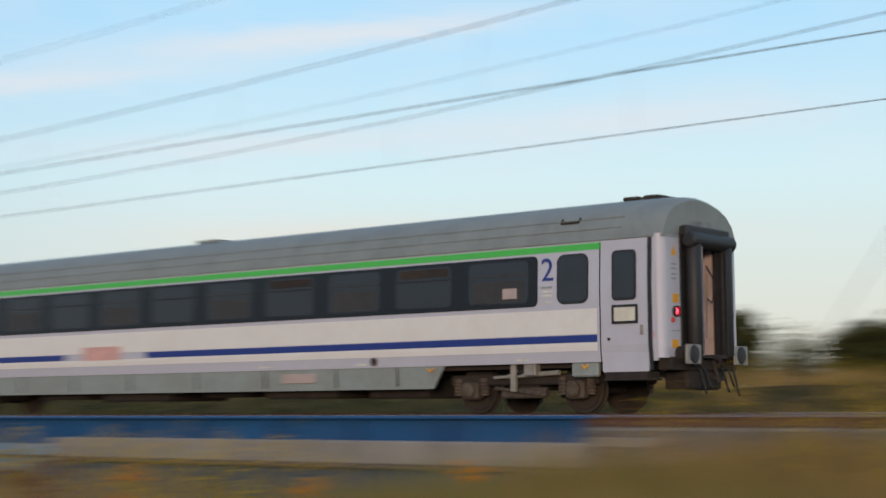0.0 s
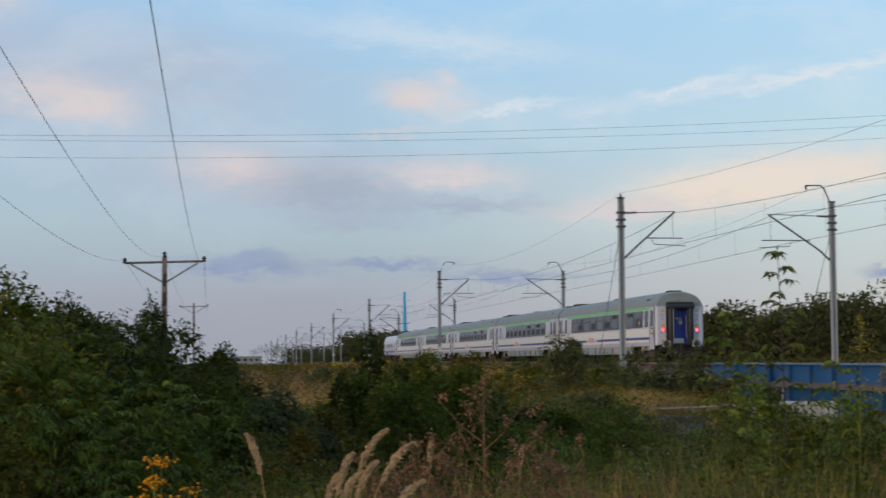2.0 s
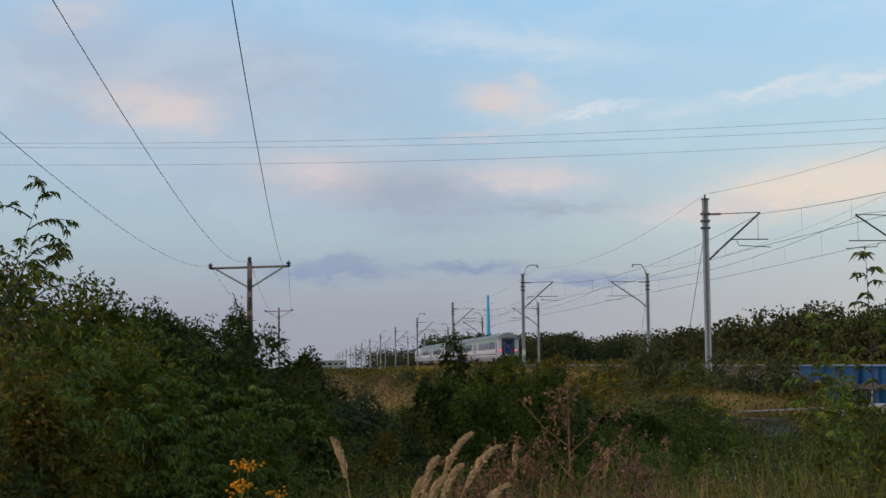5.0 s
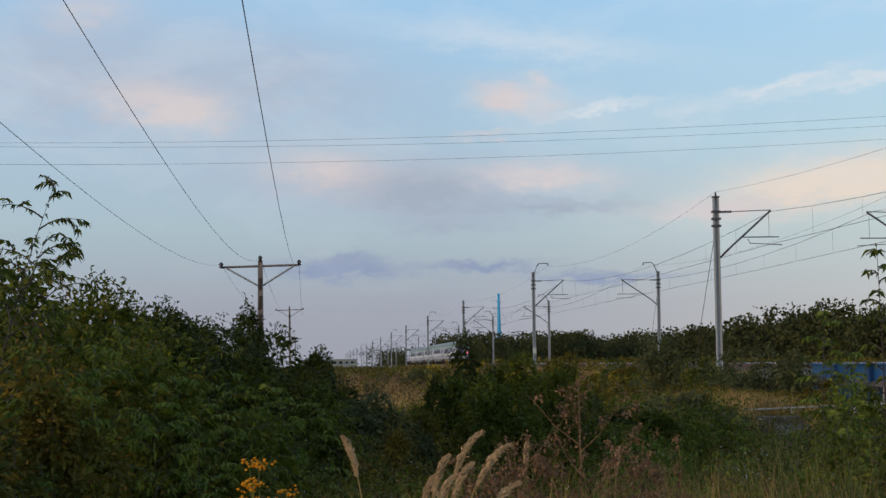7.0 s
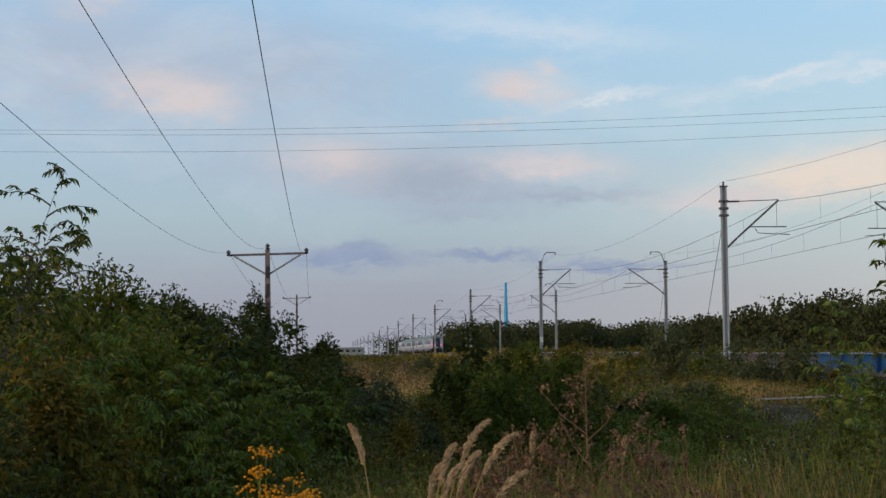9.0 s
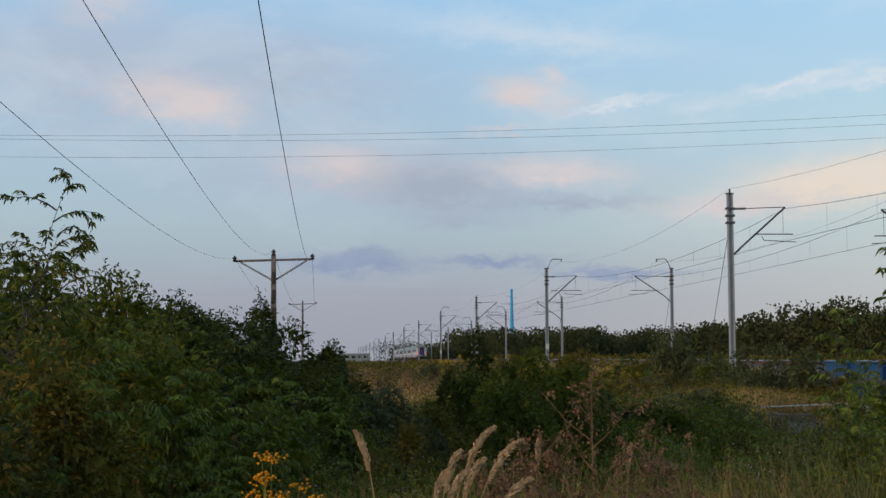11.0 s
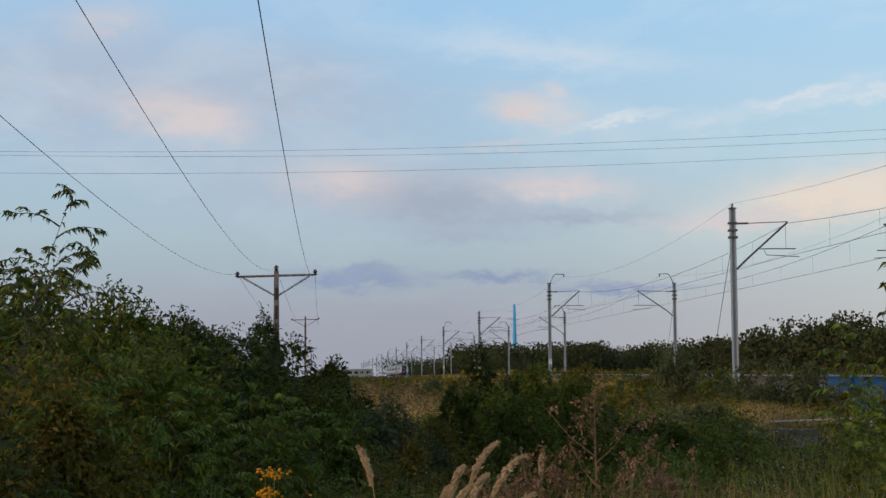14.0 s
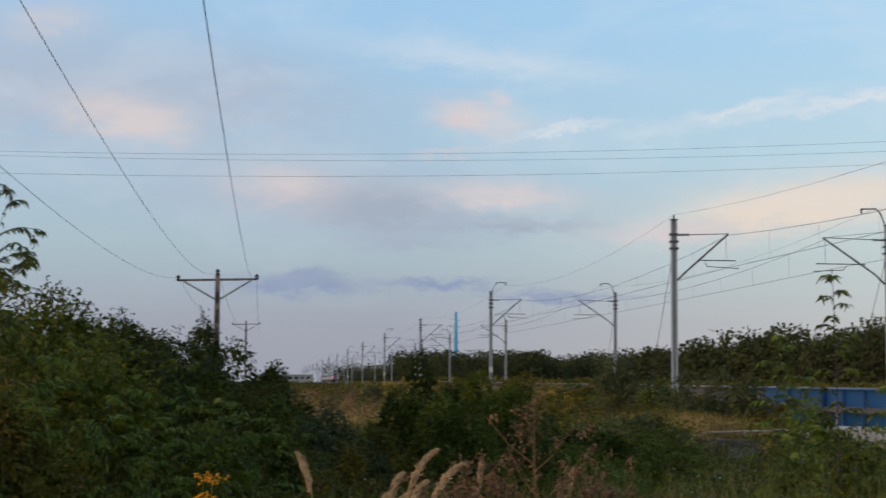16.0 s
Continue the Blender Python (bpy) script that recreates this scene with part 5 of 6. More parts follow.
# shrubs: bearing, distance, top above the eye's datum, half width, leaves, leaf length, material, accent, label
SHRUBS = [
    (-10.9, 11.0, 0.86, 1.25, 11000, 0.065, "leaf_mid", "leaf_ochre", "leafy green shrub with yellowing leaves"),
    (-7.8, 12.6, 0.82, 1.25, 11000, 0.060, "leaf_mid", "leaf_ochre", "leafy green shrub with yellowing leaves"),
    (-5.2, 15.5, 0.80, 1.15, 9000, 0.065, "leaf_deep", None, "dense dark green shrub"),
    (-3.6, 19.0, 0.66, 1.15, 8000, 0.075, "leaf_deep", None, "dense dark green shrub"),
    (-2.4, 20.5, 0.86, 0.55, 4500, 0.075, "leaf_deep", None, "slender dark green shrub"),
    (-1.4, 24.0, 0.62, 1.0, 6000, 0.085, "leaf_deep", None, "dense dark green shrub"),
    (0.1, 30.0, 0.40, 0.8, 5000, 0.10, "leaf_deep", None, "small dark green shrub at the field edge"),
    (-6.6, 9.6, 0.22, 0.85, 8000, 0.055, "leaf_mid", "leaf_ochre", "arching bright green shrub"),
    (-9.6, 8.4, 0.18, 0.75, 8000, 0.050, "leaf_olive", "leaf_ochre", "olive shrub with yellowing leaves"),
    (-4.6, 10.2, -0.08, 0.70, 6000, 0.055, "leaf_mid", None, "low bright green shrub"),
    # low dark-leaved shrub put in for the shade under the bushes
    (-12.2, 8.0, -0.10, 0.70, 6000, 0.050, "leaf_deep", None, "leafy shrub with shade put into its dark leaves"),
    (-2.3, 15.5, 0.14, 0.85, 6500, 0.065, "leaf_mid", None, "spreading mid green shrub"),
    (0.1, 17.5, -0.14, 0.80, 6500, 0.065, "leaf_mid", None, "low arching green shrub"),
    (1.9, 18.5, -0.15, 0.80, 6000, 0.060, "leaf_grey", None, "low grey green shrub"),
    (3.7, 19.5, -0.40, 0.75, 4500, 0.06, "leaf_olive", None, "low olive shrub in dry grass"),
    (2.8, 15.5, -0.48, 0.60, 4000, 0.055, "leaf_olive", "leaf_ochre", "low olive shrub in dry grass"),
    (10.9, 24.0, -0.58, 0.85, 5000, 0.065, "leaf_deep", None, "dark green shrub under dry grass"),
    (12.4, 22.0, -0.52, 0.80, 5000, 0.065, "leaf_mid", None, "mid green shrub in rough grass"),
    (13.9, 24.5, -0.58, 0.80, 4500, 0.065, "leaf_mid", None, "mid green shrub in rough grass"),
    (9.8, 30.0, -0.42, 0.80, 4000, 0.075, "leaf_grey", None, "grey green shrub in dry grass"),
    (11.8, 33.0, -0.70, 0.85, 4000, 0.075, "leaf_deep", None, "dark green shrub under dry grass"),
    (14.9, 57.0, 0.40, 1.15, 3500, 0.14, "leaf_grey", None, "grey green shrub by the bank"),
    (17.1, 54.0, 0.30, 1.05, 3500, 0.14, "leaf_grey", None, "grey green shrub beside the girder"),
    (-11.2, 15.5, 0.86, 1.3, 7500, 0.085, "leaf_deep", None, "dense dark green shrub behind others"),
    (-8.8, 16.5, 0.84, 1.3, 7500, 0.085, "leaf_deep", None, "dense dark green shrub behind others"),
    (-6.4, 17.5, 0.84, 1.2, 7000, 0.085, "leaf_deep", None, "dense dark green shrub behind others"),
    (-4.4, 21.5, 0.80, 1.2, 6000, 0.09, "leaf_deep", None, "dense dark green shrub behind others"),
    (5.3, 24.0, 0.54, 0.62, 5500, 0.075, "leaf_deep", None, "narrow dark upright shrub"),
    (5.1, 23.5, -0.05, 0.60, 4500, 0.075, "leaf_mid", None, "leafy base of a shrub thicket"),
    (7.4, 22.5, 0.26, 1.05, 8000, 0.07, "leaf_mid", None, "rounded grey green shrub"),
    (8.8, 21.0, 0.06, 0.90, 6500, 0.07, "leaf_mid", None, "rounded mid green shrub"),
    (6.6, 18.0, -0.10, 0.80, 6000, 0.065, "leaf_mid", None, "low tangled green shrub"),
    (10.6, 14.0, -0.40, 0.80, 6500, 0.048, "leaf_mid", None, "low feathery green weeds"),
    (12.6, 12.5, -0.46, 0.75, 6500, 0.045, "leaf_bright", None, "low feathery green weeds"),
    (12.7, 62.0, 0.95, 1.9, 6500, 0.14, "leaf_grey", None, "grey green willow shrub by the bank"),
    (16.1, 56.0, 0.42, 1.45, 4500, 0.14, "leaf_grey", None, "wide grey green shrub by the bank"),
    (14.0, 60.0, 0.10, 1.00, 3000, 0.14, "leaf_mid", None, "low shrub by the bank"),
    (9.2, 75.0, 0.45, 1.2, 3000, 0.16, "leaf_olive", None, "olive shrub on the field edge"),
    (18.8, 10.2, -0.05, 0.45, 6000, 0.045, "leaf_bright", None, "tall green leafy weeds in dry grass"),
    (20.6, 9.2, -0.12, 0.45, 6500, 0.042, "leaf_bright", "leaf_ochre", "tall green weeds with yellowing leaves"),
    (22.8, 9.8, -0.05, 0.50, 6500, 0.042, "leaf_bright", None, "tall green leafy weeds in dry grass"),
    (25.0, 9.0, -0.25, 0.60, 6000, 0.055, "leaf_olive", "leaf_ochre", "olive weeds turning yellow"),
    (14.9, 9.0, -0.52, 0.45, 5500, 0.042, "leaf_olive", "leaf_ochre", "low green weeds with yellow leaves"),
    (18.3, 44.0, -0.45, 0.9, 3000, 0.10, "leaf_olive", None, "olive shrub below the girder"),
    (19.6, 38.0, -0.55, 0.8, 3000, 0.10, "leaf_mid", None, "green shrub below the girder"),
    (18.6, 30.0, -0.75, 0.7, 2500, 0.09, "leaf_mid", None, "low green shrub in dry grass"),
    (28.0, 10.5, -0.35, 0.65, 5500, 0.055, "leaf_mid", None, "low green weeds in dry grass"),
]
for k, (b, d, top, r, n, leaf, mat, accent, label) in enumerate(SHRUBS):
    rng = np.random.default_rng(100 + k)
    x, y = at(b, d)
    h = top - (0.07 if b < -3 and top > 0.5 else 0.0) - float(land(x, y)) + 0.05
    name = "weed_clump" if "weeds" in label else "shrub"
    stand(build_shrub(name, label, rng, r, r * 0.9, h, int(n * (1.6 if b < 1 else 1.3)), leaf * (0.92 if d < 13 else 0.84), mat, accent, 90 if d < 26 else 40), b, d)


def bow(a, b, c, u):
    """Points on the arc from a over b to c."""
    u = np.asarray(u, float)[:, None]
    return (1 - u) ** 2 * np.asarray(a) + 2 * u * (1 - u) * np.asarray(b) + u * u * np.asarray(c)


def build_sapling(label, rng, h, spread, leafy, leaf, mat, base_leaf=0.35, branches=8, tip=0.0):
    """A thin stem with arching twigs that carry leaves in pairs, each twig with finer side twigs."""
    ob = thing("sapling", label, "sapling", "saplings in the weeds")
    stems, quads = Geo(), []
    lean = rng.normal(size=2) * 0.015 * h + np.array([tip, 0.0])

    def trunk(t):
        return np.array([lean[0] * t ** 2.2, lean[1] * t ** 2.2, h * t])

    def dress(a, b, c, m, size):
        u = np.sort(rng.uniform(0.12, 1.0, m))
        p = bow(a, b, c, u)
        run = unit(bow(a, b, c, np.minimum(1.0, u + 0.05)) - bow(a, b, c, u - 0.05))
        side = unit(np.cross(run, (0.0, 0.0, 1.0)) + rng.normal(size=p.shape) * 0.2) * np.where(np.arange(m) % 2, 1.0, -1.0)[:, None]
        ls = rng.uniform(0.7, 1.2, m) * size
        quads.append(blades(rng, p, run * 0.5 + side * 0.9 + (0, 0, -0.30), ls, ls * 0.32, 0.35))

    stems.tube([trunk(t) for t in np.linspace(0, 1, 9)], 0.0035 * h, 0.0012, sides=6, caps=False)
    for i in range(branches):
        t = min(0.99, base_leaf + (1 - base_leaf) * i / max(1, branches - 1) + rng.uniform(-0.02, 0.02))
        a = trunk(t)
        ang = i * 2.4 + rng.uniform(-0.5, 0.5)
        out = np.array([math.cos(ang), math.sin(ang), 0.0])
        L = spread * (1.2 - 0.85 * t) * rng.uniform(0.75, 1.2)
        b, c = a + out * L * 0.5 + (0, 0, 0.42 * L), a + out * L + (0, 0, 0.18 * L)
        stems.tube(bow(a, b, c, np.linspace(0, 1, 6)), 0.0018 * h, 0.0008, sides=4, caps=False)
        dress(a, b, c, leafy, leaf)
        for q in (0.4, 0.62, 0.82) if L > 0.25 else ():
            r = bow(a, b, c, [q])[0]
            way = unit(out + rng.normal(size=3) * 0.7)
            e = r + way * L * 0.32 + (0, 0, -0.04 * L)
            stems.tube([r, (r + e) / 2 + (0, 0, 0.03 * L), e], 0.0012 * h, 0.0006, sides=4, caps=False)
            dress(r, (r + e) / 2 + (0, 0, 0.05 * L), e, max(8, leafy // 2), leaf * 0.9)
    dress(trunk(0.8), trunk(0.9), trunk(1.0), max(8, leafy // 2), leaf)
    leaves("foliage", quads, mat, ob, "drooping narrow leaves")
    tagged(part("stem", stems, "bark", ob, "thin branching stem"), kind="stuff")
    return ob


for k, (b, d, top, spread, leafy, leaf, mat, label) in enumerate([
        (-12.1, 9.6, 1.34, 0.62, 18, 0.052, "leaf_mid", "young tree with arching leafy twigs"),
        (-12.6, 9.3, 1.00, 0.85, 22, 0.052, "leaf_mid", "young tree with arching leafy twigs"),
        (-11.9, 9.9, 0.92, 0.80, 22, 0.052, "leaf_mid", "young tree with arching leafy twigs"),
        (-12.9, 9.0, 0.80, 0.80, 22, 0.052, "leaf_mid", "young tree with arching leafy twigs"),
        (20.3, 8.8, 0.84, 0.26, 12, 0.055, "leaf_mid", "slender bare stemmed sapling with leafy tip"),
        (17.9, 10.6, 0.55, 0.34, 26, 0.055, "leaf_bright", "slender leafy green sapling in weeds"),
        (18.5, 11.0, 0.36, 0.40, 26, 0.055, "leaf_mid", "slender leafy green sapling in weeds"),
        (19.0, 11.5, 0.30, 0.40, 26, 0.050, "leaf_bright", "slender leafy green sapling in weeds"),
        (15.0, 12.4, -0.22, 0.35, 26, 0.046, "leaf_bright", "slender leafy green sapling in weeds"),
        (22.3, 8.6, 0.22, 0.36, 26, 0.050, "leaf_bright", "slender leafy green sapling in weeds"),
        (18.1, 9.0, -0.06, 0.45, 28, 0.046, "leaf_mid", "bushy leafy green weed"),
        (18.9, 8.4, -0.14, 0.45, 28, 0.046, "leaf_bright", "bushy leafy green weed"),
        (19.7, 9.1, -0.04, 0.50, 28, 0.046, "leaf_mid", "bushy leafy green weed"),
        (20.9, 8.2, -0.06, 0.45, 28, 0.046, "leaf_mid", "bushy leafy green weed"),
        (21.8, 9.0, -0.02, 0.50, 28, 0.046, "leaf_bright", "bushy leafy green weed"),
        (23.0, 8.2, -0.10, 0.45, 28, 0.046, "leaf_mid", "bushy leafy green weed"),
        (24.2, 8.8, -0.06, 0.50, 28, 0.046, "leaf_olive", "bushy leafy green weed"),
        (25.6, 9.2, -0.08, 0.45, 28, 0.046, "leaf_mid", "bushy leafy green weed"),
        (15.2, 8.2, -0.42, 0.40, 28, 0.044, "leaf_mid", "bushy leafy green weed"),
        (-9.4, 10.6, 0.62, 0.75, 28, 0.055, "leaf_mid", "young tree with arching leafy twigs"),
        (-8.0, 9.2, 0.34, 0.70, 28, 0.055, "leaf_bright", "young tree with arching leafy twigs"),
        (-5.6, 9.0, 0.10, 0.65, 28, 0.050, "leaf_bright", "young tree with arching leafy twigs"),
        (-4.2, 9.4, -0.02, 0.60, 28, 0.050, "leaf_bright", "young tree with arching leafy twigs"),
        (-2.6, 9.8, -0.10, 0.60, 28, 0.050, "leaf_mid", "young tree with arching leafy twigs"),
        (-0.6, 13.0, -0.05, 0.60, 28, 0.055, "leaf_bright", "young tree with arching leafy twigs"),
        (0.9, 14.0, -0.10, 0.60, 28, 0.055, "leaf_mid", "young tree with arching leafy twigs"),
        (-10.2, 8.6, 0.30, 0.70, 28, 0.060, "leaf_bright", "young tree with arching leafy twigs"),
        (-3.9, 12.5, 0.32, 0.70, 28, 0.065, "leaf_mid", "young tree with arching leafy twigs"),
        (-6.0, 11.0, 0.42, 0.70, 28, 0.065, "leaf_mid", "young tree with arching leafy twigs"),
        (-7.0, 10.6, 0.50, 0.55, 34, 0.050, "leaf_bright", "young tree with arching leafy twigs"),
        (-5.2, 9.8, 0.16, 0.50, 34, 0.050, "leaf_bright", "young tree with arching leafy twigs"),
        (11.6, 8.8, -0.42, 0.30, 30, 0.045, "leaf_bright", "slender leafy green weed"),
        (-3.2, 14.0, 0.18, 0.60, 34, 0.060, "leaf_bright", "young tree with arching leafy twigs"),
        (-1.6, 14.5, 0.05, 0.55, 34, 0.060, "leaf_bright", "young tree with arching leafy twigs"),
        (-8.8, 9.0, 0.15, 0.50, 30, 0.050, "leaf_bright", "young tree with arching leafy twigs"),
        (14.6, 9.5, -0.30, 0.30, 30, 0.045, "leaf_bright", "slender leafy green weed")]):
    rng = np.random.default_rng(300 + k)
    x, y = at(b, d)
    stand(build_sapling(label, rng, top - float(land(x, y)) + 0.05, spread, leafy, leaf, mat, 0.50 if "bare" in label else 0.3, 26 if "bare" in label else 20, 0.52 if b < -11 else 0.0), b, d)


# foreground stalks
def build_plume_grass(rng, h, bend, label):
    ob = thing("seed_grass", label, "grass", "foreground seed grasses")
    a = np.array([0, 0, 0.0])
    b = np.array([bend * 0.08, 0, h * 0.95])
    c = np.array([bend, 0.03, h])
    curve = [(1 - t) ** 2 * a + 2 * t * (1 - t) * b + t * t * c for t in np.linspace(0, 1, 14)]
    part("stalk", Geo().tube(curve, 0.0035, 0.0015, sides=5, caps=False), "straw", ob)
    n = 1700
    t = rng.uniform(0.76, 1.0, n)
    p = np.stack([(1 - t) ** 2 * a[i] + 2 * t * (1 - t) * b[i] + t * t * c[i] for i in range(3)], 1)
    fat = 0.0072 * np.sin(np.clip((t - 0.76) / 0.24, 0, 1) * math.pi * 0.92 + 0.2)[:, None]
    p = p + rng.normal(size=(n, 3)) * fat * 0.55
    along = unit(np.array(curve[-1]) - np.array(curve[-3]))
    leaves("seed_head", [blades(rng, p, along + rng.normal(size=(n, 3)) * 0.22, 0.018, 0.004, 0.1)], "plume", ob, "fluffy buff seed head")
    m = 7
    leaves("leaf_blade", [blades(rng, np.stack([np.zeros(m), np.zeros(m), rng.uniform(0, 0.5, m) * h], 1), rng.normal(size=(m, 3)) * 0.4 + (0, 0, 1.0), rng.uniform(0.3, 0.5, m), 0.012, 0.3)], "grass", ob)
    return ob


for k, (b, d, top, bend) in enumerate([(3.4, 4.8, 0.04, 0.22), (3.9, 4.8, 0.00, 0.26), (3.3, 4.6, -0.02, 0.12), (3.0, 4.5, -0.07, 0.16), (2.3, 5.0, 0.02, -0.11), (4.1, 4.6, -0.10, 0.26), (3.7, 4.7, -0.05, 0.16), (3.1, 4.9, -0.10, 0.10), (7.4, 6.2, -0.06, 0.03), (10.6, 6.4, -0.10, 0.04),
                                       (26.0, 6.0, -0.1, 0.2), (30.0, 6.5, -0.15, 0.2)]):
    rng = np.random.default_rng(500 + k)
    x, y = at(b, d)
    stand(build_plume_grass(rng, top - float(land(x, y)), bend, "tall grass with a drooping buff seed head"), b, d, 0, 1, 0)


def build_dock(rng, h, lean, label):
    """A dead branching stalk thick with rusty seeds."""
    ob = thing("seed_stalk", label, "weed", "rusty seed stalks")
    g, quads = Geo(), []
    tip = np.array([lean, 0.0, h])
    g.tube([(0, 0, 0), tip * 0.5, tip], 0.006, 0.002, sides=5, caps=False)
    for i in range(30):
        t = rng.uniform(0.34, 0.93)
        a = tip * t
        ang = rng.uniform(0, math.tau)
        L = (1.08 - t) * h * rng.uniform(0.35, 0.66)
        b = a + np.array([math.cos(ang) * L * 0.85, math.sin(ang) * L * 0.6, L * 0.78])
        g.tube([a, (a + b) / 2 + (0, 0, -0.02), b], 0.0026, 0.001, sides=4, caps=False)
        for _ in range(4):
            c = a + (b - a) * rng.uniform(0.35, 0.95)
            e = c + rng.normal(size=3) * (0.05, 0.05, 0.03) + (0, 0, 0.035)
            g.tube([c, e], 0.0012, 0.0007, sides=3, caps=False)
            m = 18
            quads.append(blades(rng, e + rng.normal(size=(m, 3)) * 0.008, rng.normal(size=(m, 3)), rng.uniform(0.009, 0.018, m), 0.010, 0.2))
        m = 12
        u = rng.uniform(0.3, 1.0, m)[:, None]
        quads.append(blades(rng, a + (b - a) * u + rng.normal(size=(m, 3)) * 0.007, rng.normal(size=(m, 3)), rng.uniform(0.008, 0.014, m), 0.008, 0.2))
    m = 90
    u = rng.uniform(0.6, 1.0, m)[:, None]
    quads.append(blades(rng, tip * u + rng.normal(size=(m, 3)) * 0.012, rng.normal(size=(m, 3)), 0.016, 0.011, 0.2))
    tagged(leaves("seed_head", quads, "dock", ob, "clusters of rusty brown seeds"), kind="stuff")
    tagged(part("stalk", g, "dock", ob, "reddish dry stalk"), kind="stuff")
    return ob


for k, (b, d, top, lean) in enumerate([(9.7, 6.0, 0.18, -0.02), (8.9, 6.1, -0.02, -0.22), (8.2, 5.9, -0.12, -0.20), (10.9, 6.3, -0.06, 0.10), (7.2, 5.8, -0.2, -0.1), (12.2, 6.6, -0.2, 0.1), (14.4, 6.2, -0.34, 0.05), (24.5, 7.2, 0.0, 0.06), (36.0, 8.0, 0.0, 0.1)]):
    rng = np.random.default_rng(600 + k)
    x, y = at(b, d)
    stand(build_dock(rng, top - float(land(x, y)), lean, "dead branching stalk covered with rusty brown seeds"), b, d, 0, 1, 0)


def build_tansy(rng, h, label):
    ob = thing("yellow_flower", label, "flower", "yellow flowering weeds")
    g, heads, green = Geo(), Geo(), []
    for i in range(6):
        ang, r = rng.uniform(0, math.tau), rng.uniform(0.02, 0.10)
        top = np.array([math.cos(ang) * r, math.sin(ang) * r, h * rng.uniform(0.90, 1.0)])
        g.tube([(0, 0, 0), top * (0.4, 0.4, 0.6), top], 0.003, 0.0015, sides=4, caps=False)
        for _ in range(16):
            q = top + rng.normal(size=3) * (0.024, 0.024, 0.009)
            heads.lathe(q, (rng.normal() * 0.2, rng.normal() * 0.2, 1), [(0, 0.003), (0.004, 0.006), (0.007, 0.0055), (0.008, 0.003)], 6)
        m = 26
        u = rng.uniform(0.1, 0.85, m)[:, None]
        green.append(blades(rng, top * u, rng.normal(size=(m, 3)) + (0, 0, 0.4), rng.uniform(0.05, 0.10, m), 0.018, 0.3))
    part("stalk", g, "grass", ob)
    tagged(part("bloom", heads, "tansy", ob, "flat clusters of orange yellow buttons"), kind="stuff")
    leaves("foliage", green, "leaf_mid", ob, "feathery green leaves")
    return ob


for k, (b, d, top) in enumerate([(-2.0, 5.6, -0.09), (-1.5, 5.3, -0.20), (-2.3, 5.2, -0.22), (-1.1, 5.6, -0.15), (33.0, 7.0, -0.1), (40.0, 8.0, -0.05), (46.0, 7.5, -0.1), (52.0, 8.0, -0.05)]):
    rng = np.random.default_rng(700 + k)
    x, y = at(b, d)
    stand(build_tansy(rng, top - float(land(x, y)), "flowering weed with clusters of orange yellow buttons"), b, d, 0, 1, 0)


def build_goldenrod_stalk(rng, h):
    ob = thing("goldenrod_stalk", "tall goldenrod stalk with a yellow flower spray", "flower", "tall goldenrod stalks")
    part("stalk", Geo().tube([(0, 0, 0), (0.02, 0, h * 0.6), (0.05, 0.01, h)], 0.004, 0.0015, sides=5, caps=False), "grass", ob)
    n = 130
    u = rng.uniform(0.91, 1.0, n)
    p = np.stack([0.05 * u + rng.normal(0, 0.035, n) * (1.06 - u) * 6, rng.normal(0, 0.035, n) * (1.06 - u) * 6, u * h], 1)
    leaves("bloom", [blades(rng, p, rng.normal(size=(n, 3)), rng.uniform(0.007, 0.015, n), 0.006, 0.2)], "golden", ob, "yellow flower spray")["kind"] = "stuff"
    m = 60
    q = np.stack([rng.normal(0, 0.01, m), rng.normal(0, 0.01, m), rng.uniform(0.2, 0.86, m) * h], 1)
    leaves("foliage", [blades(rng, q, rng.normal(size=(m, 3)) + (0, 0, 0.3), rng.uniform(0.06, 0.11, m), 0.014, 0.35)], "leaf_mid", ob, "narrow green leaves")
    return ob


for k, (b, d, top) in enumerate([(22.6, 8.0, 0.46), (24.1, 8.4, 0.36), (23.3, 8.9, 0.22), (25.4, 8.2, 0.16), (34.5, 9.0, 0.1), (43.0, 9.5, 0.12)]):
    x, y = at(b, d)
    stand(build_goldenrod_stalk(np.random.default_rng(900 + k), top - float(land(x, y))), b, d, 0, 1, 0)


# ---- ground cover, uncountable ----
def scatter(rng, n, b0, b1, d0, d1, power=1.0, keep=None):
    """Random places in a sector, denser near its inner edge for power above 1."""
    b = np.radians(rng.uniform(b0, b1, n))
    d = d0 + (d1 - d0) * rng.uniform(0, 1, n) ** power
    x, y = d * np.sin(b), d * np.cos(b)
    bd = np.degrees(np.arctan2(x, y))
    ok = ((x < 17.6) | (y > 900)) & ~((bd > 15.6) & (bd < 17.7) & (d > 34) & (d < 41.5))
    if keep is not None:
        ok &= keep(x, y)
    x, y = x[ok], y[ok]
    return np.stack([x, y, land(x, y)], 1)


def patch(x, y, scale, seed):
    return np.sin(x * scale + seed) * np.cos(y * scale * 0.8 + seed * 1.7) + 0.5 * np.sin((x + y) * scale * 2.1 + seed)


